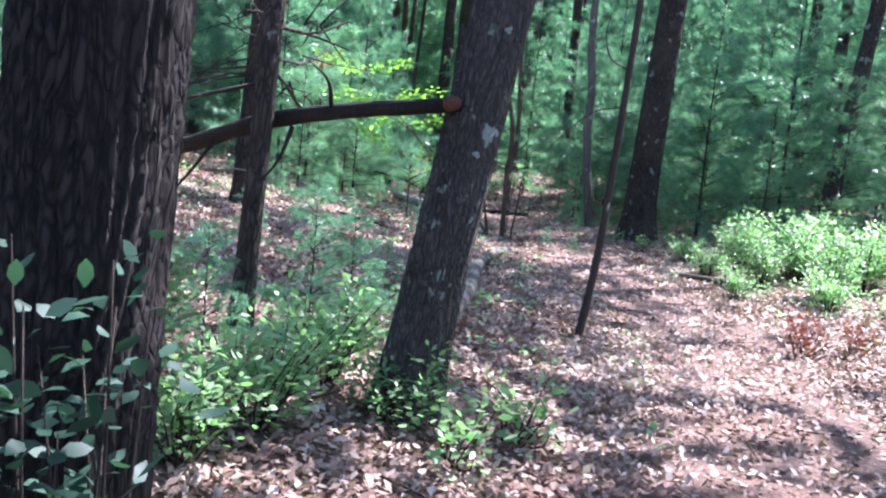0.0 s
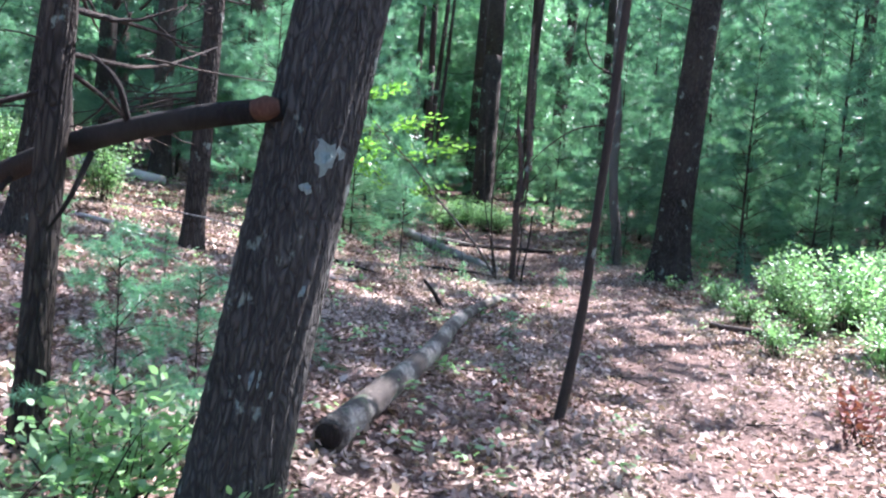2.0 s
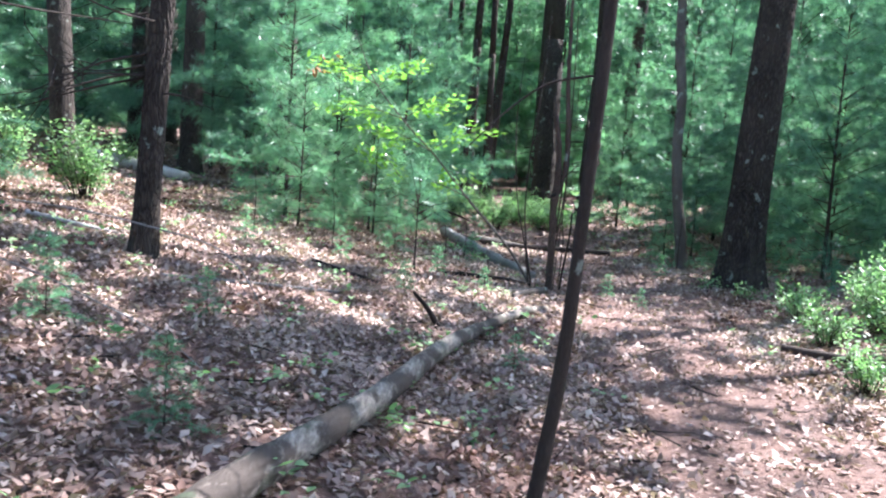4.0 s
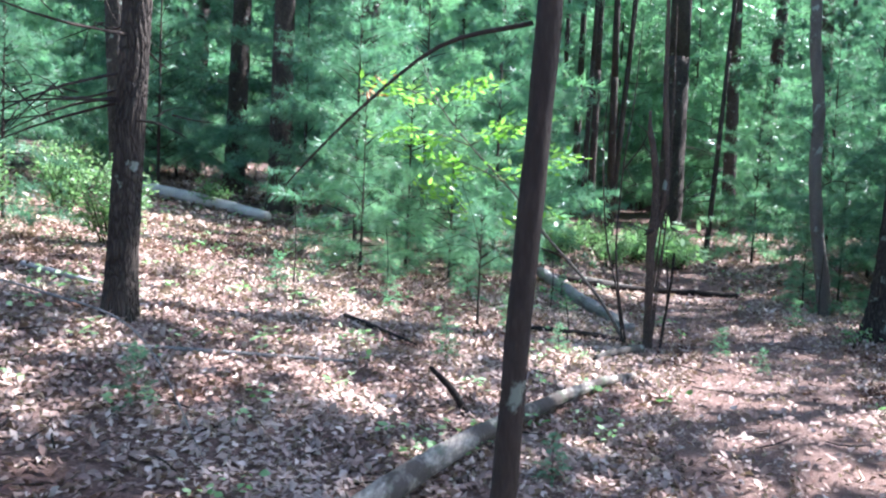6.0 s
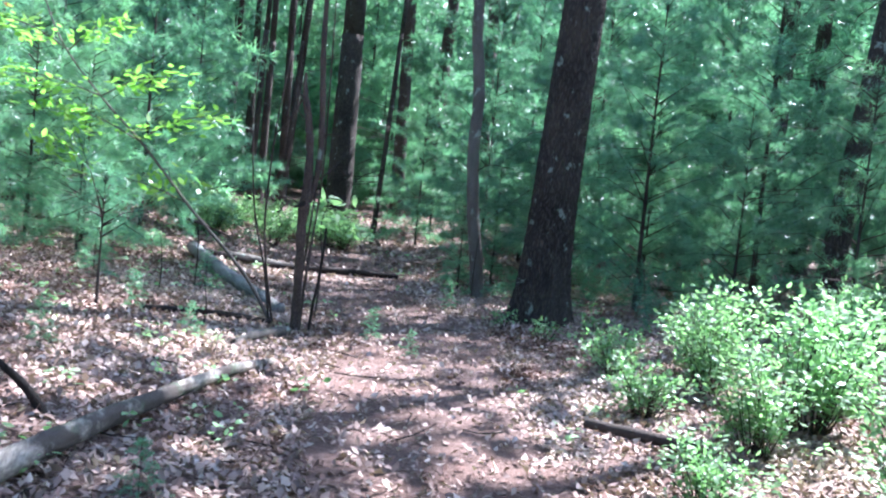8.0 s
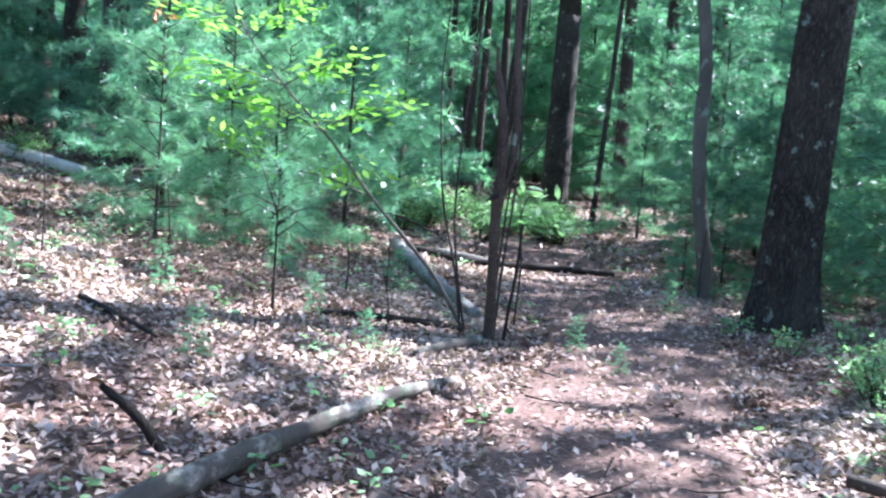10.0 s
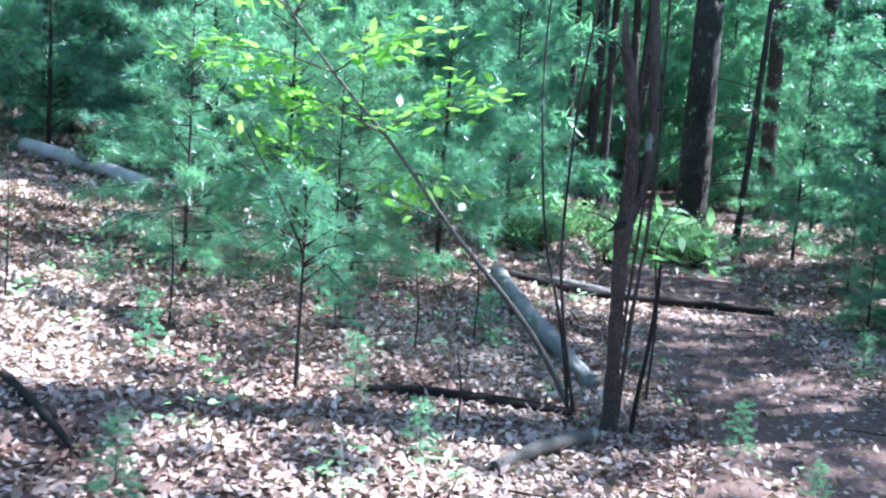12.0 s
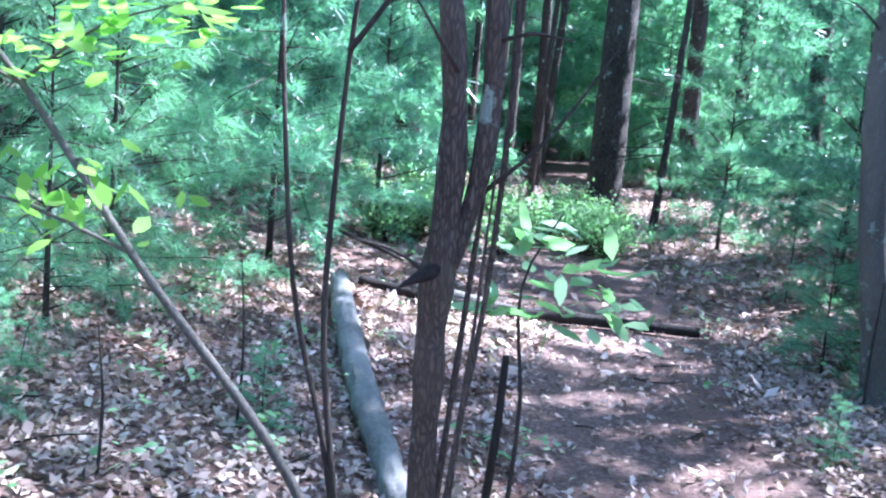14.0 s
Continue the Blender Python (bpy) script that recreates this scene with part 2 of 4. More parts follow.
def needle_tufts(at, way, rng, count=12, length=0.1, width=0.006, spread=0.9):
    """One triangle for each needle, fanned forwards round the twig's end."""
    n = len(at)
    d = rng.normal(size=(n, count, 3))
    d /= np.linalg.norm(d, axis=2)[..., None]
    d = way[:, None] * 0.75 + d * spread
    d /= np.linalg.norm(d, axis=2)[..., None]
    side = np.cross(d, rng.normal(size=(n, count, 3)))
    side /= np.linalg.norm(side, axis=2)[..., None] + 1e-9
    L = length * rng.uniform(0.7, 1.15, (n, count, 1))
    root = at[:, None] - way[:, None] * rng.uniform(0, 0.05, (n, count, 1))
    tip = root + d * L + np.array([0, 0, -0.12]) * L
    v = np.stack([root + side * width / 2, root - side * width / 2, tip], 2).reshape(-1, 3)
    return v, np.arange(n * count * 3).reshape(-1, 3)


def leaf_faces(at, normal, along, length, width, rng, fold=0.25):
    """Pointed leaves, folded at the midrib: six corners, four triangles each."""
    n = len(at)
    side = np.cross(normal, along)
    side /= np.linalg.norm(side, axis=1)[:, None] + 1e-9
    L, W = length[:, None], width[:, None]
    up = normal * (W * fold * rng.uniform(-0.6, 1.6, (n, 1)))
    curl = normal * (L * rng.uniform(-0.05, 0.22, (n, 1)))
    base, tip = at, at + along * L + curl
    m1, m2 = at + along * L * 0.35, at + along * L * 0.7 + curl * 0.35
    v = np.stack([base, m1 + side * W * 0.5 + up, m2 + side * W * 0.42 + up, tip, m2 - side * W * 0.42 + up, m1 - side * W * 0.5 + up], 1).reshape(-1, 3)
    k = np.arange(n)[:, None] * 6
    return v, np.vstack([k + [0, 1, 5], k + [1, 2, 5], k + [2, 4, 5], k + [2, 3, 4]])


def litter_faces(at, normal, along, length, width, rng):
    """Small dry leaves, folded along the midrib: four corners, two triangles each."""
    side = unit(np.cross(normal, along))
    L, W = length[:, None], width[:, None]
    up = normal * W * rng.uniform(-0.3, 0.6, (len(at), 1))
    v = np.stack([at, at + along * L * 0.45 + side * W * 0.5 + up, at + along * L + normal * L * rng.uniform(-0.1, 0.3, (len(at), 1)), at + along * L * 0.55 - side * W * 0.5 + up], 1).reshape(-1, 3)
    k = np.arange(len(at))[:, None] * 4
    return v, np.vstack([k + [0, 1, 2], k + [0, 2, 3]])


def unit(v):
    return v / (np.linalg.norm(v, axis=-1, keepdims=True) + 1e-9)


# ---- floor of the wood ----
def floor_lines(a, b, step):
    mid = np.arange(a, b, step)
    out = np.geomspace(0.3, 500, 26)
    return np.concatenate([a - out[::-1], mid, b + out])


gx, gy = floor_lines(-9, 11, 0.14), floor_lines(-2, 26, 0.14)
GX, GY = np.meshgrid(gx, gy, indexing="ij")
GZ = ground_z(GX, GY)
gi, gj = np.meshgrid(np.arange(len(gx) - 1), np.arange(len(gy) - 1), indexing="ij")
ny = len(gy)
gf = np.stack([gi * ny + gj, (gi + 1) * ny + gj, (gi + 1) * ny + gj + 1, gi * ny + gj + 1], -1).reshape(-1, 4)
tagged(new("ground", mesh_of("ground", np.stack([GX, GY, GZ], -1).reshape(-1, 3), gf, GROUND)), "brown forest floor of soil and rotting leaves", "ground", kind="structure")


# ---- tall trees ----
def crown_mesh(name, seed, radius, height, clumps, leaves, size):
    """Leaf clumps on an uneven rounded crown with gaps between them."""
    rng = np.random.default_rng(seed)
    d = unit(rng.normal(size=(clumps, 3)))
    c = d * rng.uniform(0.3, 1.0, (clumps, 1)) * [radius, radius, height / 2]
    at = (c[:, None] + rng.normal(size=(clumps, leaves, 3)) * [0.42, 0.42, 0.25]).reshape(-1, 3)
    n = unit(rng.normal(size=at.shape) * [0.7, 0.7, 0.5] + [0, 0, 0.9])
    al = unit(np.cross(n, rng.normal(size=at.shape)))
    v, f = leaf_faces(at, n, al, size * rng.uniform(0.7, 1.3, len(at)), size * 0.7 * rng.uniform(0.7, 1.3, len(at)), rng)
    return mesh_of(name, v, f, LEAF_CANOPY)


CROWNS = [crown_mesh("crown", 40 + k, 3.0, 5.5, 46, 20, 0.30) for k in range(4)]


def crown_limbs(lean, top, rng):
    out = []
    for k in range(7):
        z = top * rng.uniform(0.62, 0.95)
        a = rng.uniform(0, 6.28)
        p = np.array([lean[0] * z, lean[1] * z, z])
        q = p + np.array([math.cos(a) * 2.2, math.sin(a) * 2.2, 1.2])
        out.append(tube([p, (p + q) / 2 + [0, 0, 0.25], q], [0.05, 0.035, 0.012], 5, 5))
    return joined(out)


def tall_tree(x, y, diam, lean=0.0, height=14.0, bark_of=BARK_PINE, label="", seed=0, near=False, stubs=5, stub_z=(1.2, 4.0), lean_y=0.0, flare=0.22, crown=1.0):
    rng = np.random.default_rng(seed + 900)
    t = thing("tree", x, y, label or "tall straight pine with dark rough bark", "tree")
    r = diam / 2
    low = 4.2
    bend = rng.uniform(-0.02, 0.02)
    pts = [(lean * z + bend * z * (low - z) * 0.1, lean_y * z, z) for z in (-0.12, 0.6, 1.6, 2.8, low)]
    sides, rings = (112, 170) if near else (26, 34)
    v1 = tube(pts, [r, r * 0.97, r * 0.93, r * 0.88, r * 0.83], sides, rings, 0.11 if near else 0.08, max(9, int(diam * 50)) if near else 11, seed, flare)
    v2 = tube([(lean * z, lean_y * z, z) for z in (low - 0.05, low + 3, height)], [r * 0.83, r * 0.62, r * 0.18], 12, 8)
    part("trunk", mesh_of("trunk", *joined([v1, v2]), bark_of), t)
    for k in range(stubs):
        z = rng.uniform(*stub_z)
        a = rng.uniform(0, 6.28)
        L = rng.uniform(0.35, 1.5)
        p = np.array([lean * z, lean_y * z, z])
        d = np.array([math.cos(a), math.sin(a), rng.uniform(-0.25, 0.15)])
        q = [p, p + d * L * 0.5 + [0, 0, -0.04], p + d * L + [0, 0, rng.uniform(-0.2, 0.1)]]
        tw = [tube(q, [0.011, 0.008, 0.003], 5, 6)]
        for _ in range(3):
            w = p + d * L * rng.uniform(0.4, 0.9)
            e = w + (d + rng.normal(size=3) * 0.7) * L * 0.35
            tw.append(tube([w, (w + e) / 2 + rng.normal(size=3) * 0.03, e], [0.006, 0.004, 0.002], 4, 4))
        part("dead_branch", mesh_of("dead_branch", *joined(tw), BARK_THIN), t)
    part("limbwork", mesh_of("limbs", *crown_limbs((lean, lean_y), height, rng), BARK_PINE), t, kind="stuff")
    c = part("crown", CROWNS[seed % 4], t, kind="stuff")
    c.scale = (crown, crown, crown)
    c.location = (lean * height * 0.9, lean_y * height * 0.9, height * 0.88)
    c.rotation_euler = (0, 0, rng.uniform(0, 6.28))
    return t


TREE_A = tall_tree(-3.11, 3.08, 0.33, 0.045, 15, BARK_RIDGED, "large tree with deeply furrowed grey-brown bark beside the trail", 1, True, 0)
TREE_B = tall_tree(-2.015, 4.89, 0.25, 0.16, 13, BARK_LICHEN, "leaning tree with lichen-spotted bark and a snapped-off limb", 2, True, 0)
TREE_D = tall_tree(3.67, 14.6, 0.47, 0.05, 16, BARK_PINE, "big pine with flared base and rough dark bark", 3, True, 3, (2.2, 4.5), flare=0.4)
tall_tree(6.7, 14.1, 0.28, 0.12, 14, BARK_PINE, "leaning dark pine behind bright green shrubs", 4, False, 4, crown=0.95)
# added out of view: its crown shades the furrowed tree at the start
tall_tree(6.6, 6.9, 0.3, 0.02, 13, BARK_PINE, "", 16)
# added so that its crown shades the floor round the dead tree
tall_tree(9.4, 18.9, 0.3, 0.0, 14, BARK_PINE, "", 17, crown=0.75)
# another added pine, always out of view beside the start
tall_tree(3.9, 2.6, 0.3, 0.0, 13, BARK_PINE, "", 18, crown=0.9)
TREE_I = tall_tree(-2.63, 10.78, 0.18, 0.035, 12, BARK_PINE, "slim dark pine with dead side branches on the leafy bank", 5, True, 15, (0.9, 2.8))
tall_tree(-2.69, 5.66, 0.10, 0.035, 11, BARK_PINE, "slim dark tree with dead twigs", 6, True, 11, (1.1, 2.6))
tall_tree(-3.92, 10.3, 0.28, 0.108, 14, BARK_PINE, "leaning pine with dark bark on the bank", 7, True, 10, (1.0, 3.2))
tall_tree(3.4, 25.8, 0.57, 0.0, 16, BARK_PINE, "stout dark pine trunk beyond the fallen log", 8, False, 3)
tall_tree(-9.3, 29.5, 0.55, 0.01, 15, BARK_PINE, "", 9)
tall_tree(-8.2, 28.1, 0.42, 0.02, 15, BARK_PINE, "", 10)
tall_tree(-2.3, 19.4, 0.36, -0.04, 13, BARK_PINE, "dark pine trunk wrapped by pine saplings", 11, False, 5)
tall_tree(-6.4, 29.4, 0.44, -0.02, 15, BARK_PINE, "", 12)
tall_tree(-11.8, 36, 0.31, -0.02, 15, BARK_PINE, "", 13)
tall_tree(4.9, 34.4, 0.5, 0.0, 15, BARK_PINE, "", 14)
tall_tree(5.6, 29.5, 0.36, -0.02, 15, BARK_PINE, "", 15)
for x, y, d, lean in ((-4.2, 20.9, 0.4, 0.0), (-5.8, 23.5, 0.42, 0.02), (-3.6, 24.5, 0.25, 0.0), (-0.05, 29.0, 0.55, 0.0), (1.6, 27.5, 0.14, 0.02), (2.0, 29.5, 0.2, 0.0), (2.4, 28.2, 0.12, 0.05), (2.7, 31.0, 0.24, -0.02), (1.2, 30.2, 0.16, 0.0), (2.95, 33.0, 0.2, 0.06), (1.9, 34.0, 0.25, 0.0), (-1.6, 27.0, 0.2, 0.03), (-3.3, 30.5, 0.3, 0.0)):
    tall_tree(x, y, d, lean, 14, BARK_PINE, "slim straight trunk deep in the wood", 30 + int(y), stubs=2, crown=0.8)
# two tall pines added only for their crowns, which shade the bank
tall_tree(11.6, 20.9, 0.34, 0.0, 19, BARK_PINE, "tall forest pine with a bare dark trunk, filling out wood and shade", 22, stubs=2, crown=0.6)
tall_tree(9.5, 13.4, 0.3, 0.0, 19, BARK_PINE, "tall forest pine with a bare dark trunk, filling out wood and shade", 19, stubs=2, crown=0.88)
rng = np.random.default_rng(77)
spots = [(-2.93, 3.17), (3.4, 25.8)]
tries = 0
while len(spots) < 62 and tries < 4000:
    tries += 1
    x, y = rng.uniform(-24, 30), rng.uniform(-12, 62)
    o = x - np.interp(y, PY, PX)
    if y < 20 and (-7 < o < 9.5) or abs(o) < 1.3 or any((x - a) ** 2 + (y - b) ** 2 < 7.5 for a, b in spots):
        continue
    spots.append((x, y))
    gap = math.hypot(x - 10, y - 13.5) < 6
    tall_tree(x, y, rng.uniform(0.16, 0.45), rng.normal() * 0.03, rng.uniform(12, 17), BARK_PINE, "tall forest pine with a bare dark trunk, filling out wood and shade", 20 + len(spots), stubs=2, lean_y=rng.normal() * 0.02, crown=0.7 if gap or x > 11 else 1.0)


# ---- the snapped limb on the leaning tree ----
def local(t, pts):
    return [tuple(np.array(p) - np.array(t.location)) for p in pts]


v = tube(local(TREE_B, [(-1.9, 4.82, 1.455), (-1.99, 4.83, 1.44), (-2.26, 5.24, 1.40), (-2.61, 5.78, 1.32), (-3.12, 6.31, 1.12), (-3.56, 6.76, 1.05), (-4.16, 7.26, 0.95)]), [0.03, 0.034, 0.04, 0.042, 0.04, 0.036, 0.02], 18, 60, 0.07, 8, 5, lumps=0.03)
limb = part("broken_limb", mesh_of("broken_limb", *v, BARK_DEAD), TREE_B, "dark broken limb hanging from the trunk")
v = tube(local(TREE_B, [(-1.965, 4.815, 1.447), (-1.945, 4.80, 1.453), (-1.91, 4.80, 1.46)]), [0.027, 0.031, 0.02], 14, 8, 0.2, 7, 3)
part("torn_wood", mesh_of("torn_wood", *v, WOOD_RAW), limb, "raw reddish wood where the limb tore")
for q in ([(-2.36, 5.36, 1.4), (-2.39, 5.31, 1.52), (-2.48, 5.36, 1.6)], [(-2.51, 5.61, 1.3), (-2.56, 5.56, 1.15), (-2.68, 5.66, 0.98)], [(-2.86, 6.06, 1.2), (-2.96, 5.96, 1.05), (-3.11, 6.01, 0.85)]):
    part("twig", mesh_of("twig", *tube(local(TREE_B, q), [0.012, 0.008, 0.003], 6, 8), BARK_DEAD), limb)


def patch_on(t, lean, r, z, a, w, h, seed):
    """A thin crust that follows the trunk's round."""
    rng = np.random.default_rng(seed)
    k = 22
    th = np.linspace(0, 6.28, k, endpoint=False)
    rad = 1 + 0.22 * np.sin(3 * th + seed) + 0.15 * np.sin(7 * th) + rng.uniform(-0.12, 0.12, k)
    vs = []
    for s in (0.0, 0.55, 1.0):
        aa, zz = a + np.cos(th) * rad * s * w / r / 2, z + np.sin(th) * rad * s * h / 2
        rr = r * (1.035 + 0.03 * (1 - s))
        vs.append(np.stack([lean * zz + np.cos(aa) * rr, np.sin(aa) * rr, zz], -1))
    v = np.vstack(vs)
    j = np.arange(k)
    f = np.vstack([np.stack([o + j, o + k + j, o + k + (j + 1) % k], -1) for o in (0, k)] + [np.stack([o + j, o + k + (j + 1) % k, o + (j + 1) % k], -1) for o in (0, k)])
    part("lichen_patch", mesh_of("lichen_patch", v, f, LICHEN), t, "pale grey-green lichen crust")


for z, a, w, h in ((1.2, -1.25, 0.09, 0.085), (1.12, -1.5, 0.035, 0.03), (0.62, -1.75, 0.06, 0.05), (0.58, -1.35, 0.04, 0.03), (0.32, -1.2, 0.04, 0.05), (0.22, -1.45, 0.05, 0.04), (1.62, -1.5, 0.03, 0.03), (0.85, -1.05, 0.03, 0.03)):
    patch_on(TREE_B, 0.16, 0.118, z, a, w, h, int(z * 100))


# ---- slim stems beside the trail ----
def stem_thing(name, label, category, strands, material, group="", lumps=0.03):
    x, y, _ = strands[0][0][0]
    t = thing(name, x, y, label, category, group)
    for pts, radii in strands:
        part("stem", mesh_of("stem", *tube(local(t, pts), radii, 20, 120, 0.10, 9, len(pts), lumps=lumps), material), t)
    return t


SAP_C = stem_thing("sapling", "thin dark bare sapling leaning beside the trail", "sapling", [
    ([(-0.34, 7.05, -0.05), (-0.27, 7.04, 0.49), (-0.235, 7.01, 1.14), (-0.205, 6.99, 1.88), (-0.18, 6.97, 2.6), (-0.05, 6.97, 5.2)], [0.03, 0.0235, 0.0225, 0.021, 0.019, 0.01])], BARK_THIN)
part("branch", mesh_of("branch", *tube(local(SAP_C, [(-0.24, 7, 1.64), (-0.4, 7.02, 1.6), (-0.52, 7.04, 1.51), (-0.61, 7.04, 1.42), (-0.69, 7.04, 1.33)]), [0.005, 0.0045, 0.0035, 0.003, 0.0015], 6, 14), BARK_THIN), SAP_C)
part("branch", mesh_of("branch", *tube(local(SAP_C, [(-0.23, 6.99, 1.9), (-0.33, 7.01, 1.95), (-0.39, 7.01, 2.1), (-0.37, 7.01, 2.25)]), [0.007, 0.005, 0.004, 0.002], 6, 12), BARK_THIN), SAP_C)
GREY_SAP = stem_thing("sapling", "slender grey crooked sapling beside the big pine", "sapling", [
    ([(3.58, 16.30, -0.05), (3.55, 16.29, 0.3), (3.42, 16.29, 1.07), (3.35, 16.29, 1.84), (3.35, 16.29, 2.45), (3.27, 16.29, 3.04), (3.33, 16.25, 6)], [0.085, 0.075, 0.07, 0.066, 0.062, 0.055, 0.02])], BARK_SMOOTH)
for q in ([(3.36, 16.29, 1.5), (3.53, 16.15, 1.62), (3.75, 16.05, 1.6)], [(3.35, 16.29, 2.1), (3.13, 16.20, 2.25), (2.98, 16.15, 2.3)]):
    part("branch", mesh_of("branch", *tube(local(GREY_SAP, q), [0.009, 0.006, 0.003], 6, 10), BARK_THIN), GREY_SAP)
part("shoot", mesh_of("shoot", *tube(local(GREY_SAP, [(3.49, 16.23, -0.03), (3.48, 16.21, 0.3), (3.50, 16.21, 0.75)]), [0.009, 0.008, 0.005], 6, 10), BARK_THIN), GREY_SAP)
SNAG = stem_thing("dead_tree", "crooked forked dead tree with dark flaking bark", "dead tree", [
    ([(1.03, 13.31, -0.08), (1.03, 13.32, 0.35), (1.02, 13.31, 0.7), (1.015, 13.31, 0.9), (1.03, 13.3, 1.12), (1.03, 13.3, 1.4), (1.0, 13.3, 1.68), (0.945, 13.3, 1.98), (0.94, 13.3, 2.08)], [0.05, 0.037, 0.034, 0.036, 0.043, 0.034, 0.031, 0.028, 0.01]),
    ([(1.045, 13.3, 1.06), (1.09, 13.31, 1.22), (1.115, 13.32, 1.45), (1.105, 13.32, 1.75), (1.08, 13.32, 2.05), (1.04, 13.33, 3.2)], [0.024, 0.027, 0.025, 0.022, 0.02, 0.011]),
    ([(1.08, 13.43, -0.05), (1.11, 13.45, 0.59), (1.15, 13.45, 0.98), (1.165, 13.43, 1.32), (1.16, 13.43, 1.87), (1.14, 13.43, 3)], [0.009, 0.008, 0.008, 0.007, 0.006, 0.003]),
    ([(1.05, 13.40, -0.05), (1.07, 13.40, 0.5), (1.095, 13.38, 0.9), (1.13, 13.36, 1.4)], [0.011, 0.009, 0.008, 0.005]),
    ([(1.06, 13.24, -0.04), (1.085, 13.26, 0.45), (1.12, 13.28, 0.9), (1.14, 13.3, 1.3)], [0.006, 0.006, 0.005, 0.003])], BARK_SNAG, lumps=0.075)
v = tube(local(SNAG, [(1.02, 13.28, 1.05), (0.975, 13.25, 1.03), (0.935, 13.22, 1.01)]), [0.024, 0.015, 0.003], 10, 8, 0.2, 5, 4)
part("stub", mesh_of("stub", *v, BARK_DEAD), SNAG, "splintered dark stub")
for q in ([(1.11, 13.31, 1.6), (1.2, 13.25, 1.62), (1.29, 13.25, 1.61)], [(1.11, 13.31, 1.24), (1.24, 13.35, 1.36), (1.42, 13.4, 1.62)], [(1.0, 13.29, 1.7), (0.92, 13.25, 1.75), (0.86, 13.27, 1.9)], [(1.02, 13.29, 1.02), (0.9, 13.35, 1.08), (0.80, 13.35, 1.10)], [(0.99, 13.29, 1.78), (0.9, 13.2, 1.9), (0.78, 13.2, 1.98)], [(1.03, 13.28, 1.52), (1.0, 13.2, 1.56), (0.93, 13.15, 1.66)]):
    part("twig", mesh_of("twig", *tube(local(SNAG, q), [0.007, 0.005, 0.002], 5, 9), BARK_THIN), SNAG)
stem_thing("dead_stub", "short thin dead stem standing by the forked dead tree", "dead stem", [
    ([(1.13, 13.25, -0.05), (1.15, 13.25, 0.2), (1.18, 13.23, 0.47), (1.195, 13.21, 0.69), (1.20, 13.21, 0.87)], [0.011, 0.012, 0.010, 0.011, 0.008])], BARK_DEAD)
stem_thing("shoot", "thin dark woody shoots rising from a clump", "shrub stem", [
    ([(0.88, 13.42, -0.05), (0.77, 13.43, 0.54), (0.74, 13.43, 0.77), (0.74, 13.43, 1.29), (0.765, 13.43, 1.7), (0.8, 13.42, 2.0), (0.85, 13.4, 2.9)], [0.011, 0.009, 0.008, 0.007, 0.006, 0.005, 0.003]),
    ([(0.75, 13.43, 1.56), (0.82, 13.42, 1.66), (0.9, 13.41, 1.78), (0.98, 13.4, 2.0)], [0.008, 0.007, 0.005, 0.003]),
    ([(0.85, 13.43, -0.05), (0.75, 13.44, 0.54), (0.66, 13.44, 0.88), (0.60, 13.44, 1.35), (0.575, 13.44, 1.7), (0.6, 13.4, 2.5)], [0.010, 0.008, 0.007, 0.006, 0.005, 0.002])], BARK_THIN)


# ---- young beech, leaning, with sunlit leaves ----
def leaf_spray(pts_way, count, size, rng, reach=0.22, material=LEAF_BEECH):
    at, al = [], []
    for p, d in pts_way:
        for _ in range(count):
            at.append(p + rng.normal(size=3) * [reach, reach, reach * 0.35])
            al.append(d * 0.6 + rng.normal(size=3) * [0.6, 0.6, 0.2] + [0, 0, -0.15])
    at, al = np.array(at), unit(np.array(al))
    n = unit(rng.normal(size=at.shape) * 0.35 + [0, 0, 1])
    n = unit(n - al * (n * al).sum(1)[:, None])
    return leaf_faces(at, n, al, size * rng.uniform(0.6, 1.25, len(at)), size * 0.40 * rng.uniform(0.7, 1.2, len(at)), rng, 0.15)


rng = np.random.default_rng(5)
BEECH = thing("beech_sapling", 0.88, 13.46, "leaning beech sapling with sunlit yellow-green leaves", "sapling")
pole = [(0.9, 13.42, -0.04), (0.68, 13.55, 0.33), (0.12, 13.72, 0.95), (-0.25, 13.85, 1.38), (-0.62, 13.98, 1.75), (-0.95, 14.1, 2.15), (-1.2, 14.2, 2.7)]
part("stem", mesh_of("stem", *tube(local(BEECH, pole), [0.017, 0.015, 0.013, 0.011, 0.009, 0.007, 0.004], 10, 50, 0.03, 4, 2), BARK_SMOOTH), BEECH)
sprays, tw = [], []
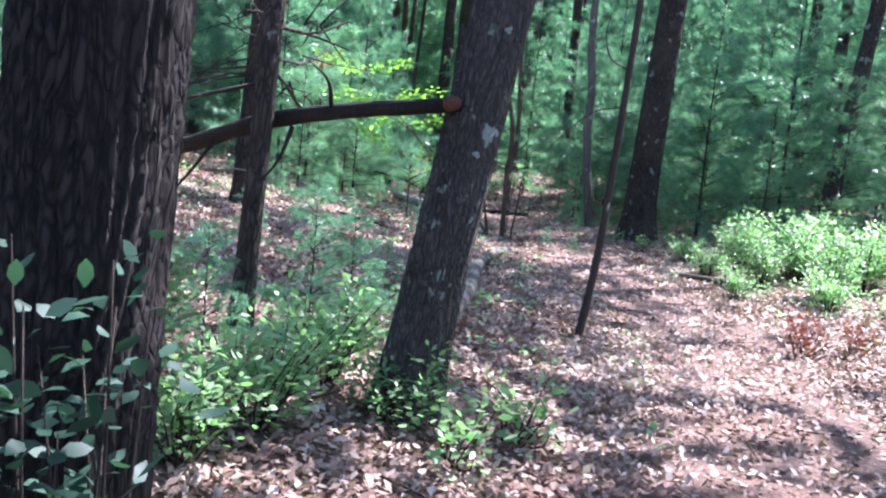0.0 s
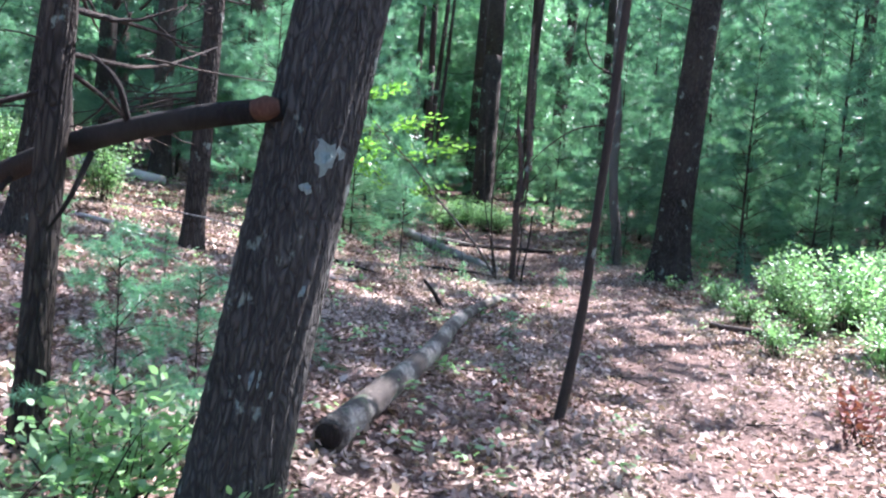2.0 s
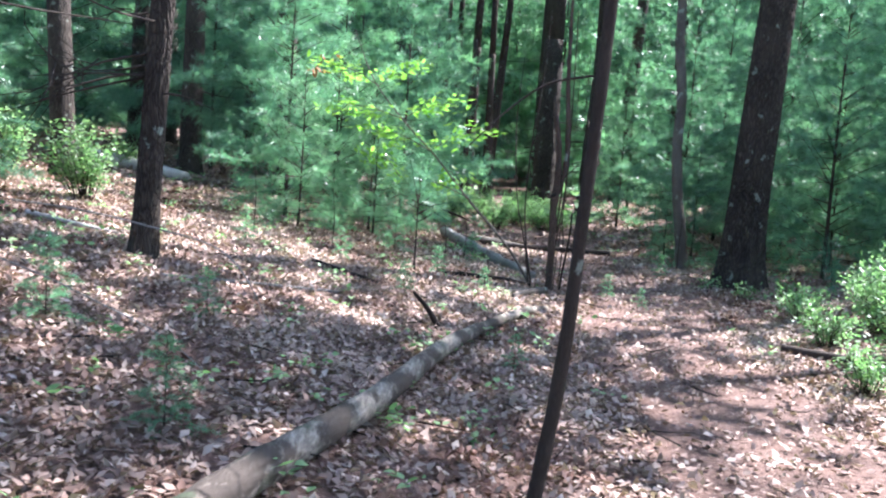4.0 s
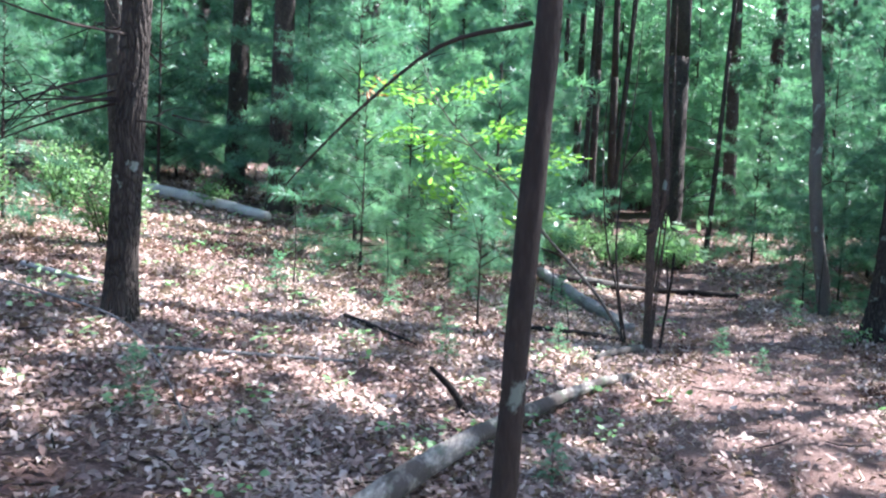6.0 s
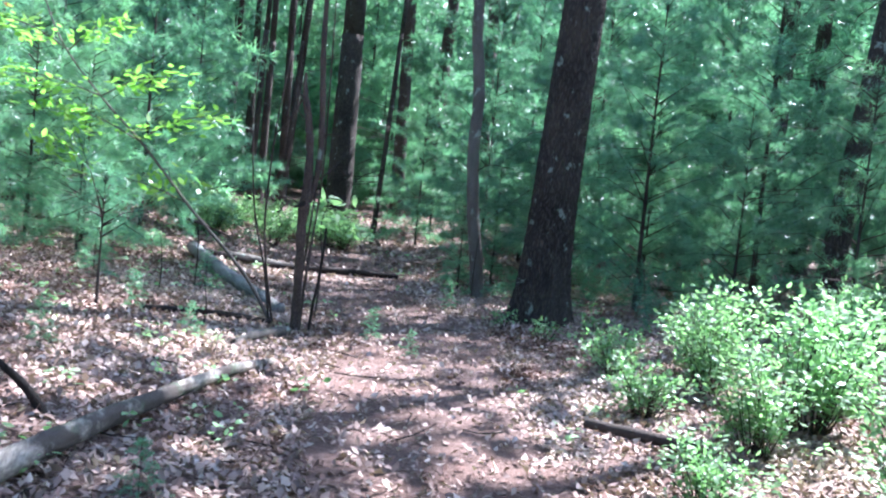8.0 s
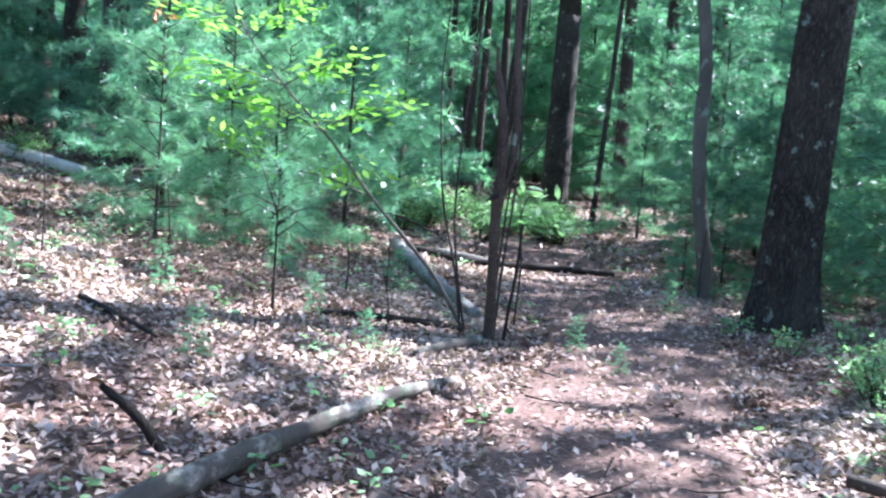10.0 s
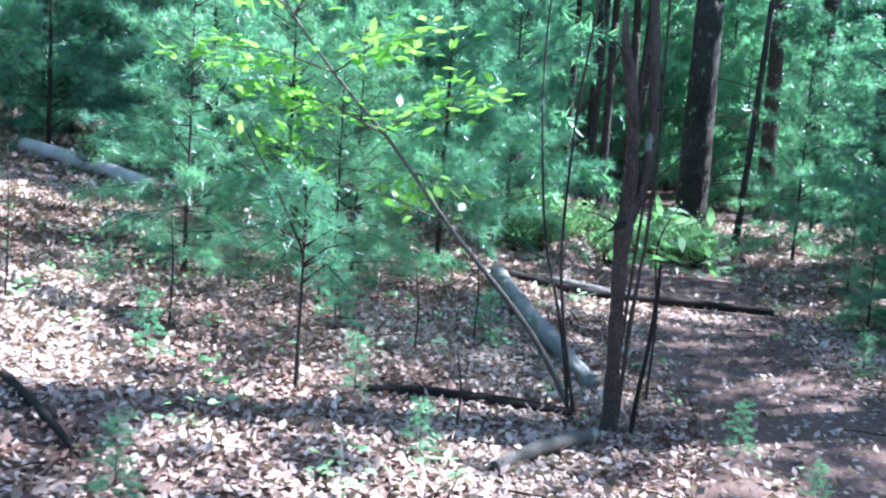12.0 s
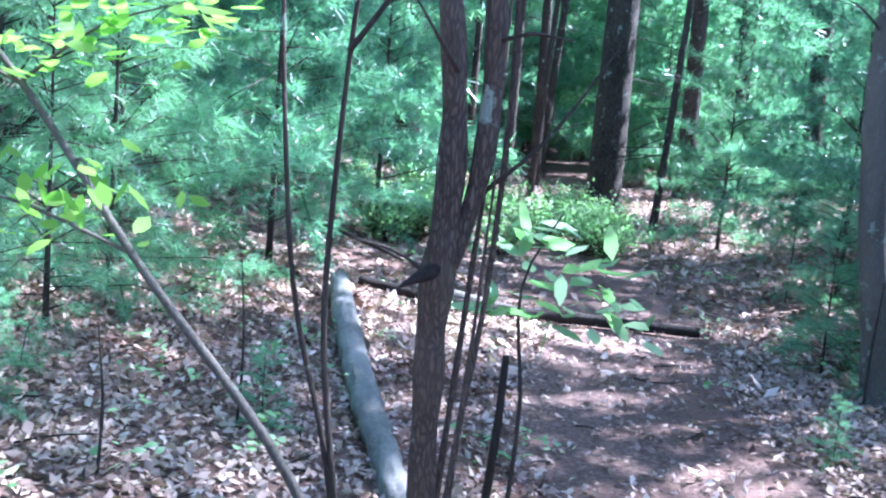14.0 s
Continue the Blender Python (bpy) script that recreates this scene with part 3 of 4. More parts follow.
for root, tip, n in (((-0.3, 13.87, 1.42), (0.25, 13.7, 1.68), 6), ((-0.3, 13.87, 1.42), (-0.95, 13.75, 1.62), 7), ((-0.62, 13.98, 1.75), (-0.1, 13.75, 1.95), 6), ((-0.62, 13.98, 1.75), (-1.35, 13.85, 1.85), 7), ((-0.9, 14.1, 2.1), (-0.55, 13.9, 2.35), 5), ((-0.9, 14.1, 2.1), (-1.5, 14.0, 2.3), 6), ((0.12, 13.72, 0.95), (-0.62, 13.7, 1.12), 2), ((-0.62, 13.7, 1.12), (-0.95, 13.7, 1.38), 5), ((-0.1, 13.8, 1.2), (-0.02, 13.75, 1.12), 2)):
    r0, r1 = np.array(root), np.array(tip)
    o = np.array(BEECH.location)
    mid = (r0 + r1) / 2 + [0, 0, 0.05]
    tw.append(tube([r0 - o, mid - o, r1 - o], [0.007, 0.005, 0.002], 5, 8))
    for u in np.linspace(0.35, 1, n):
        sprays.append((r0 * (1 - u) + r1 * u - o, unit(r1 - r0)))
part("branchwork", mesh_of("branchwork", *joined(tw), BARK_SMOOTH), BEECH, kind="stuff")
part("foliage", mesh_of("leaves", *leaf_spray(sprays, 16, 0.098, rng, 0.12), LEAF_BEECH), BEECH, kind="stuff")
rusty = [(np.array(p) - np.array(BEECH.location), np.array([0.2, -0.1, -0.6])) for p in ((-1.5, 14.02, 2.36), (-1.58, 14.0, 2.22))]
part("dead_leaves", mesh_of("dead_leaves", *leaf_spray(rusty, 9, 0.1, rng, 0.06), NEEDLES_RUST), BEECH, "withered rust-brown leaves")
OAKLET = thing("oak_seedling", 1.3, 14.05, "young oak sapling with large green leaves", "sapling")
part("stem", mesh_of("stem", *tube([(0, 0, -0.03), (0.02, 0, 0.5), (0.0, 0, 0.95), (0.1, 0, 1.15)], [0.009, 0.008, 0.006, 0.003], 6, 14), BARK_THIN), OAKLET)
part("foliage", mesh_of("leaves", *leaf_spray([(np.array([dx, dy, dz]), np.array([dx, dy, -0.1])) for dx, dy, dz in ((0.05, 0, 1.08), (0.2, -0.05, 0.98), (0.3, 0.05, 0.88), (-0.1, 0, 1.05), (0.1, 0.1, 0.92), (-0.05, -0.1, 0.85), (0.35, 0.0, 0.8), (0.0, 0.05, 0.78))], 10, 0.125, rng, 0.09), LEAF_SHRUB), OAKLET, kind="stuff")


# ---- pine saplings ----
def pine_meshes(seed, height, reach, first, count, length, width, whorl=0.27, per=5, step=0.095):
    rng = np.random.default_rng(seed)
    wood, at, way = [], [], []
    z = first
    while z < height:
        share = (z - first) / (height - first)
        L = reach * (1 - share) ** 0.75 * rng.uniform(0.8, 1.1) + 0.12
        a0 = rng.uniform(0, 6.28)
        for k in range(per):
            a = a0 + k * 6.28 / per + rng.normal() * 0.25
            if rng.random() < 0.12:
                continue
            d = np.array([math.cos(a), math.sin(a), 0.16 + 0.5 * share + rng.normal() * 0.30])
            Lk = L * rng.uniform(0.45, 1.25)
            p0 = np.array([0, 0, max(0.12, z + rng.uniform(-0.55, 0.55) * whorl)])
            p1 = p0 + d * Lk * 0.55 + [0, 0, 0.03]
            p2 = p0 + d * Lk + [0, 0, -rng.uniform(0.0, 0.28) * Lk]
            wood.append(tube([p0, p1, p2], [0.008, 0.005, 0.002], 3, 3))
            side = unit(np.cross(d, [0, 0, 1]))
            for u in np.arange(0.32, 1.01, step / max(Lk, 0.3)):
                c = p0 * (1 - u) ** 2 + 2 * u * (1 - u) * p1 + u * u * p2
                for s in (-1, 1, 0):
                    w = unit(d + side * s * 0.9 + rng.normal(size=3) * 0.38)
                    off = abs(s) * Lk * 0.38 * (1.05 - u) + 0.02
                    for q in (np.linspace(0.35, 1, max(1, int(off / 0.11))) if s else [0.0]):
                        at.append(c + w * off * q + rng.normal(size=3) * 0.02)
                        way.append(w)
        z += whorl * rng.uniform(0.75, 1.2)
    at, way = np.array(at), np.array(way)
    trunk = tube([(0, 0, -0.05), (0.02 * height * rng.normal() * 0.3, 0.01, height * 0.5), (0, 0, height)], [0.009 * height ** 0.7 + 0.006, 0.006 * height ** 0.7, 0.003], 8, 12)
    return trunk, joined(wood), needle_tufts(at, way, rng, count, length, width)


PINES = []
for k, (h, reach, first, n, ln, wd) in enumerate(((4.2, 1.35, 0.3, 12, 0.15, 0.0082), (5.5, 1.6, 0.45, 11, 0.165, 0.0095), (2.4, 0.95, 0.2, 15, 0.12, 0.006), (6.5, 1.85, 0.8, 9, 0.18, 0.011))):
    a, b, c = pine_meshes(60 + k, h, reach, first, n, ln, wd, per=6)
    PINES.append((mesh_of("trunk", *a, BARK_THIN), mesh_of("branches", *b, BARK_THIN), mesh_of("needles", *c, NEEDLES), mesh_of("needles", *c, NEEDLES_BRIGHT)))
FAR_PINES = []
for k, (h, reach, first) in enumerate(((6.0, 2.0, 0.3), (8.5, 2.4, 0.8))):
    a, b, c = pine_meshes(80 + k, h, reach, first, 8, 0.30, 0.030, 0.45, 6, 0.24)
    FAR_PINES.append((mesh_of("trunk", *a, BARK_THIN), mesh_of("branches", *b, BARK_THIN), mesh_of("needles", *c, NEEDLES), mesh_of("needles", *c, NEEDLES_BRIGHT)))


# young picks the brighter needles: sunlit-looking pines, seedlings, random far ones
def pine(x, y, kind, scale, turn, young=False, far=False, label="soft green white pine sapling in the understory"):
    t = thing("pine_sapling", x, y, label, "pine sapling", "understory pines")
    a, b, c, d = (FAR_PINES if far else PINES)[kind]
    t.scale = (scale, scale, scale)
    t.rotation_euler = (0, 0, turn)
    part("trunk", a, t)
    part("branchwork", b, t, kind="stuff")
    part("foliage", d if young else c, t, kind="stuff")


rng = np.random.default_rng(31)
# beside the bank, behind the beech
for x, y, k, s in ((-1.75, 14.7, 2, 0.8), (-0.85, 15.3, 2, 0.75), (-1.4, 15.9, 2, 1.05), (-2.0, 15.8, 0, 0.9), (-0.9, 16.2, 2, 0.95), (-1.4, 17.6, 0, 1.0), (-0.4, 18.2, 1, 0.85), (-2.6, 19.6, 3, 0.9), (0.2, 20.6, 0, 1.0), (-6.6, 21.5, 1, 1.0), (-4.0, 22.0, 3, 1.0), (-1.2, 22.5, 1, 1.1), (-8.4, 19.5, 0, 1.1)):
    pine(x, y, k, s, rng.uniform(0, 6.28), (k == 2 and x > -2.2) or (x, y) == (-1.4, 17.6))
# a wall of them past the shrubs on the other side
for x, y, k, s in ((5.1, 15.2, 0, 1.0), (6.3, 13.2, 2, 1.15), (5.0, 17.0, 1, 0.95), (6.9, 15.6, 3, 0.9), (8.2, 13.3, 0, 1.15), (7.2, 11.9, 2, 1.2), (8.6, 15.2, 1, 1.0), (9.4, 11.5, 1, 1.0), (6.0, 18.4, 3, 1.0), (7.8, 17.9, 0, 1.15), (4.7, 19.6, 0, 1.0), (10.2, 13.5, 3, 1.0), (10.0, 16.6, 1, 1.1), (5.9, 21.0, 1, 1.0), (8.9, 20.0, 3, 1.05), (4.4, 22.6, 2, 1.2), (11.6, 10.2, 0, 1.1), (11.9, 15.2, 3, 1.0), (4.2, 17.6, 2, 0.75), (3.55, 17.0, 2, 0.5), (4.5, 16.2, 2, 0.85), (5.6, 16.0, 2, 1.1), (5.8, 14.4, 2, 1.0), (7.1, 22.5, 0, 1.2)):
    pine(x, y, k, s, rng.uniform(0, 6.28), k == 2)
# on the bank at the start
for x, y, k, s in ((-2.38, 5.45, 2, 0.36), (-2.85, 4.9, 2, 0.27), (-2.15, 5.75, 2, 0.3), (-6.2, 12.6, 0, 1.0), (-7.6, 15.0, 1, 1.0), (-5.4, 14.3, 2, 0.9), (-8.0, 10.5, 1, 1.0), (-6.6, 9.0, 2, 0.9), (-9.6, 13.0, 3, 1.0)):
    pine(x, y, k, s, rng.uniform(0, 6.28))
count = 0
while count < 150:
    x, y = rng.uniform(-32, 36), rng.uniform(17, 58)
    o = x - np.interp(y, PY, PX)
    if (y < 33 and abs(o) < 1.7) or (abs(o) < 6 and y < 24) or (o < -6 and y < 21) or abs(x) > 8 + 0.62 * y:
        continue
    count += 1
    pine(x, y, int(rng.integers(2)), rng.uniform(0.7, 1.15) * (1 + max(0, y - 40) * 0.02), rng.uniform(0, 6.28), rng.random() < 0.4, True, "dense soft green white pine deep in the wood")
for x, y in ((3.5, 38), (5, 41), (2, 42), (4.2, 46), (6.5, 44), (1, 47), (3, 51), (8, 40), (6, 37), (9.5, 46), (-1, 40), (-2, 45), (7.5, 50), (5.2, 55), (0, 53), (10, 52)):
    pine(x, y, 1, rng.uniform(1.2, 1.6), rng.uniform(0, 6.28), rng.random() < 0.4, True, "dense soft green white pine deep in the wood")
# the tall back of the wood
for k in range(80):
    y = rng.uniform(44, 68)
    x = (k + rng.uniform(0, 1)) / 80 * 1.5 * y - 0.72 * y
    pine(x, y, 1, rng.uniform(1.5, 2.3), rng.uniform(0, 6.28), rng.random() < 0.5, True, "dense soft green white pine deep in the wood")
# young pines round the start, behind the walker
for x, y in ((-7.5, 2), (-8.5, 6), (-6, -3), (-1, -4), (4, -2), (7, 2), (8.5, 6), (10, 8), (-11, 10), (-12, 16)):
    pine(x, y, int(rng.integers(2)), 1.0, rng.uniform(0, 6.28), False, True, "dense soft green white pine deep in the wood")
for x, y, k in ((-0.2, 13.0, 0.13), (0.2, 12.35, 0.1), (1.65, 13.2, 0.11), (-0.62, 11.4, 0.12), (1.8, 12.5, 0.09), (-1.2, 12.9, 0.14), (0.0, 9.4, 0.1), (-2.1, 12.6, 0.15), (-1.9, 9.3, 0.13), (0.35, 14.6, 0.16), (-0.6, 14.3, 0.2), (2.9, 15.2, 0.14), (-1.7, 7.2, 0.16), (-2.6, 8.6, 0.2), (-3.4, 9.2, 0.22)):
    pine(x, y, 2, k, rng.uniform(0, 6.28), True, label="tiny pine seedling sprouting from the leaf litter")
TOPKNOT = pine_meshes(91, 0.95, 0.34, 0.52, 12, 0.10, 0.0035, 0.10, 5, 0.07)
t = thing("pine_sapling", -0.45, 12.85, "knee-high pine seedling with a soft green top", "pine sapling", "understory pines")
part("trunk", mesh_of("trunk", *TOPKNOT[0], BARK_THIN), t)
part("branchwork", mesh_of("branches", *TOPKNOT[1], BARK_THIN), t, kind="stuff")
part("foliage", mesh_of("needles", *TOPKNOT[2], NEEDLES), t, kind="stuff")
tall_tree(3.95, 24.4, 0.11, 0.05, 11, BARK_PINE, "slim young pine with bare whorled branches beyond the log", 5, False, 12, (0.5, 3.2), crown=0.6)


# ---- shrubs ----
def shrub_meshes(seed, height, spread, stems, leaves, size):
    rng = np.random.default_rng(seed)
    wood, at, al = [], [], []
    for _ in range(stems):
        a, r = rng.uniform(0, 6.28), rng.uniform(0.2, 1) * spread
        h = height * rng.uniform(0.55, 1.1)
        p = [np.array([math.cos(a) * r * u, math.sin(a) * r * u, h * q]) for u, q in ((0.25, -0.03), (0.5, 0.45), (1, 1))]
        p[1] += rng.normal(size=3) * 0.03
        wood.append(tube(p, [0.005, 0.004, 0.0015], 4, 5))
        for _ in range(leaves):
            u = rng.uniform(0.3, 1.05)
            c = p[0] * (1 - u) ** 2 + 2 * u * (1 - u) * p[1] + u * u * p[2]
            d = unit(rng.normal(size=3) * [1, 1, 0.35] + [0, 0, 0.25])
            at.append(c + d * rng.uniform(0.01, 0.11))
            al.append(d)
    at, al = np.array(at), np.array(al)
    n = unit(rng.normal(size=at.shape) * 0.45 + [0, 0, 1])
    n = unit(n - al * (n * al).sum(1)[:, None])
    return joined(wood), leaf_faces(at, n, al, size * rng.uniform(0.6, 1.3, len(at)), size * 0.5 * rng.uniform(0.8, 1.2, len(at)), rng, 0.2)


SHRUBS = []
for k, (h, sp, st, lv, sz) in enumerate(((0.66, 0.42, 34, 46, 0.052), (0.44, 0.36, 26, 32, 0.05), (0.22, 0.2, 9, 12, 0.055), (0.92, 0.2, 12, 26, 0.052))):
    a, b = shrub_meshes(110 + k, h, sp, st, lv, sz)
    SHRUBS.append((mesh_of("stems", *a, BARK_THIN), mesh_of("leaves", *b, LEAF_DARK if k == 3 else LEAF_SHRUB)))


def shrub(x, y, kind, scale, turn, label="leafy green huckleberry shrub beside the trail", group="shrubs along the trail"):
    t = thing("shrub", x, y, label, "shrub", group)
    t.scale, t.rotation_euler = (scale, scale, scale), (0, 0, turn)
    part("stemwork", SHRUBS[kind][0], t, kind="stuff")
    part("foliage", SHRUBS[kind][1], t, kind="stuff")


rng = np.random.default_rng(12)
for x, y, k, s in ((2.35, 9.3, 1, 0.8), (3.0, 9.9, 0, 0.85), (3.3, 9.2, 0, 1.05), (3.6, 10.4, 0, 1.15), (3.0, 10.9, 1, 0.9), (3.5, 11.3, 0, 0.9), (4.1, 9.7, 0, 1.1), (4.2, 11.0, 0, 1.15), (4.0, 12.0, 0, 1.05), (2.85, 8.5, 1, 1.0), (3.6, 8.3, 0, 1.0), (4.6, 8.8, 0, 1.1), (5.0, 10.3, 0, 1.1), (5.0, 11.7, 0, 1.1), (3.2, 12.1, 1, 0.8), (3.0, 7.6, 1, 1.0), (4.2, 7.5, 0, 1.0), (3.6, 12.9, 2, 1.1), (4.5, 13.0, 1, 0.9), (5.8, 12.4, 0, 1.0), (3.3, 13.5, 2, 0.9), (4.0, 13.9, 2, 1.0), (3.1, 14.1, 2, 0.9), (6.0, 9.4, 0, 1.1)):
    shrub(x + rng.normal() * 0.06, y + rng.normal() * 0.06, k, s * 0.9, rng.uniform(0, 6.28), "bright sunlit green huckleberry shrub" if k == 0 else "leafy green huckleberry shrub beside the trail")
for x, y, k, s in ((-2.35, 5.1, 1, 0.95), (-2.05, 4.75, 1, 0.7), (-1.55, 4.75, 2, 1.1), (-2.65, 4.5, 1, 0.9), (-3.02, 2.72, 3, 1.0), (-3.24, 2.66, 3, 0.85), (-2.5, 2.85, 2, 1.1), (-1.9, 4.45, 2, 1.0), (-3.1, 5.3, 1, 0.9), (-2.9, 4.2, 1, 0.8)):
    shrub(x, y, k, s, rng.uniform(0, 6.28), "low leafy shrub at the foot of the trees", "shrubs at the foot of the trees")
for x, y in ((1.6, 21.2), (2.2, 22.3), (1.0, 22.4), (2.7, 23.4), (0.3, 22.0), (1.6, 23.6), (-0.4, 23.4), *((rng.uniform(0.2, 3.7), rng.uniform(20.3, 26)) for _ in range(24))):
    shrub(x, y, 1, 1.1, rng.uniform(0, 6.28), "pale green low shrub beyond the fallen log", "shrubs beyond the log")
for x, y in ((-5.5, 13.6), (-6.3, 14.9), (-4.9, 12.9), (-7.1, 13.6), (-5.6, 16.0), (-7.6, 16.8), (-6.7, 18.2), (-5.0, 19.9), (-7.5, 20.4), (-3.9, 13.6)):
    shrub(x, y, int(rng.integers(2)), 1.1, rng.uniform(0, 6.28), "low green shrub on the leafy bank", "shrubs on the bank")


RED_FOLIAGE = mesh_of("foliage", *shrub_meshes(131, 0.22, 0.2, 9, 10, 0.055)[1], LEAF_RED)
for x, y in ((1.35, 6.9), (1.6, 7.3), (-3.6, 7.6), (1.9, 7.0)):
    t = thing("red_seedling", x, y, "small seedling with red leaves in the litter", "seedling", "red seedlings")
    part("stemwork", SHRUBS[2][0], t, kind="stuff")
    part("foliage", RED_FOLIAGE, t, kind="stuff")
for x, y, h in ((0.25, 14.6, 0.7), (-0.05, 13.95, 0.5), (-1.3, 13.4, 0.65), (-2.1, 13.2, 0.8), (0.3, 12.9, 0.35), (4.15, 19.4, 1.6)):
    z = gz(x, y)
    stem_thing("bare_seedling", "thin bare woody seedling standing in the leaves", "seedling", [([(x, y, z - 0.03), (x + 0.01, y, z + h * 0.5), (x - 0.02, y + 0.02, z + h)], [0.006, 0.005, 0.002])], BARK_THIN, "bare seedlings")


# ---- fallen wood ----
def log(name, label, pts, radii, material, rough=0.05, seed=0, sides=22, lumps=0.02, category="log"):
    """A log that lies on the ground: heights are above the floor."""
    x, y = pts[0][:2]
    t = thing(name, x, y, label, category)
    q = [(px - x, py - y, gz(px, py) + h - t.location.z) for px, py, h in pts]
    part("bole", mesh_of("bole", *tube(q, radii, sides, 60, rough, 7, seed, lumps=lumps), material), t)
    return t


G = log("fallen_log", "long weathered grey log lying beside the trail", [(-1.63, 6.05, 0.07), (-1.33, 6.75, 0.08), (-0.91, 7.9, 0.09), (-0.45, 9.3, 0.08), (0.05, 10.6, 0.07), (0.45, 11.4, 0.06), (0.72, 11.9, 0.04)], [0.072, 0.063, 0.058, 0.052, 0.046, 0.038, 0.024], WOOD_LOG, 0.10, 3, 30, 0.035)
v = tube([(-0.012, -0.02, 0.075), (0.03, 0.06, 0.075), (0.06, 0.13, 0.075)], [0.055, 0.058, 0.05], 14, 8, 0.2, 5, 8)
part("rotten_core", mesh_of("rotten_core", *v, BARK_DEAD), G, "dark hollow rotten heartwood at the broken end")
log("stick", "dark dead branch sticking up beside the log", [(-0.42, 10.15, 0.0), (-0.5, 10.12, 0.12), (-0.62, 10.05, 0.24)], [0.022, 0.02, 0.012], BARK_DEAD, 0.05, 4, 10, category="branch")
log("fallen_log", "thin brown log lying across the clearing", [(0.35, 18.0, 0.07), (1.2, 17.95, 0.06), (2.1, 17.9, 0.06), (2.95, 17.8, 0.06)], [0.035, 0.047, 0.046, 0.038], BARK_DEAD, 0.06, 5)
log("fallen_log", "pale grey bare log leaning by the dead tree", [(0.26, 17.5, 0.12), (0.42, 16.6, 0.1), (0.68, 15.3, 0.08), (0.98, 14.0, 0.05)], [0.066, 0.072, 0.066, 0.05], WOOD_GREY, 0.22, 6, 26, 0.1)
log("fallen_log", "grey rotting log half sunk in leaves", [(0.75, 18.3, 0.05), (1.15, 18.1, 0.07), (1.6, 17.95, 0.05)], [0.05, 0.075, 0.045], BARK_SMOOTH, 0.1, 7)
log("stick", "thin dark stick lying across the log end", [(-0.1, 18.0, 0.42), (0.3, 17.75, 0.42), (0.7, 17.7, 0.36)], [0.014, 0.018, 0.01], BARK_DEAD, 0.05, 8, 8, category="branch")
log("fallen_branch", "thin dark log lying in the leaf litter", [(-0.15, 13.05, 0.03), (0.1, 13.2, 0.035), (0.45, 13.3, 0.035), (0.84, 13.42, 0.03)], [0.018, 0.024, 0.027, 0.026], BARK_DEAD, 0.06, 9, 12, category="branch")
log("fallen_branch", "short grey log at the foot of the dead tree", [(0.5, 12.45, 0.02), (0.72, 12.8, 0.045), (0.95, 13.1, 0.05)], [0.025, 0.033, 0.04], BARK_SMOOTH, 0.12, 10, 14, category="branch")
log("fallen_branch", "dark fallen branch on the leafy bank", [(-1.45, 12.15, 0.03), (-1.15, 11.9, 0.03), (-0.83, 11.6, 0.02)], [0.02, 0.018, 0.01], BARK_DEAD, 0.05, 11, 10, category="branch")
log("fallen_log", "pale fallen trunk lying up the bank", [(-6.6, 20.9, 0.12), (-5.2, 19.95, 0.12), (-3.9, 19.05, 0.1)], [0.11, 0.1, 0.08], WOOD_WHITE, 0.05, 12)
log("fallen_branch", "thin bleached stick on the sunny leaf litter", [(-2.35, 10.12, 0.03), (-1.75, 10.4, 0.03), (-1.12, 10.8, 0.02)], [0.013, 0.012, 0.007], WOOD_GREY, 0.03, 13, 10, category="branch")
log("fallen_branch", "bleached fallen branch on the bank", [(-3.9, 11.95, 0.04), (-3.5, 11.85, 0.05), (-3.05, 11.7, 0.03)], [0.022, 0.02, 0.01], WOOD_WHITE, 0.03, 14, 10, category="branch")
log("fallen_branch", "short brown log among shrubs beside the trail", [(2.35, 10.6, 0.04), (2.55, 10.35, 0.05), (2.75, 10.1, 0.04)], [0.03, 0.035, 0.03], BARK_THIN, 0.06, 15, 12, category="branch")
log("dead_twig", "bleached bare twig arching over the bank", [(-3.0, 9.15, 0.5), (-2.53, 9.06, 0.55), (-2.17, 8.98, 0.55), (-1.76, 8.88, 0.47), (-1.4, 8.8, 0.0)], [0.005, 0.005, 0.005, 0.004, 0.002], WOOD_GREY, 0.03, 16, 8, category="twig")
log("dead_twig", "thin bleached twig slanting to the ground", [(-2.7, 8.05, 0.4), (-2.43, 7.98, 0.36), (-2.12, 7.91, 0.28), (-1.88, 7.85, 0.2), (-1.5, 7.7, 0.0)], [0.004, 0.004, 0.0035, 0.003, 0.002], WOOD_GREY, 0.03, 17, 8, category="twig")


# ---- leaf litter, twigs and seedlings ----
def scatter(n, x0, x1, y0, y1, keep, seed):
    rng = np.random.default_rng(seed)
    x, y = rng.uniform(x0, x1, n), rng.uniform(y0, y1, n)
    o = x - np.interp(y, PY, PX)
    k = rng.random(n) < keep(x, y, o)
    return x[k], y[k], rng


def litter(name, n, box, keep, size, seed):
    x, y, rng = scatter(n, *box, keep, seed)
    z = ground_z(x, y) + rng.uniform(0.002, 0.028, len(x))
    at = np.stack([x, y, z], -1)
    nrm = unit(rng.normal(size=at.shape) * 0.42 + [0, 0, 1])
    al = unit(np.cross(nrm, rng.normal(size=at.shape)))
    L = size * rng.uniform(0.55, 1.35, len(x))
    v, f = litter_faces(at, nrm, al, L, L * rng.uniform(0.4, 0.75, len(x)), rng)
    tagged(new(name, mesh_of(name, v, f, LITTER)), "dry pale brown oak and beech leaves strewn over the floor", "leaf litter", kind="stuff")


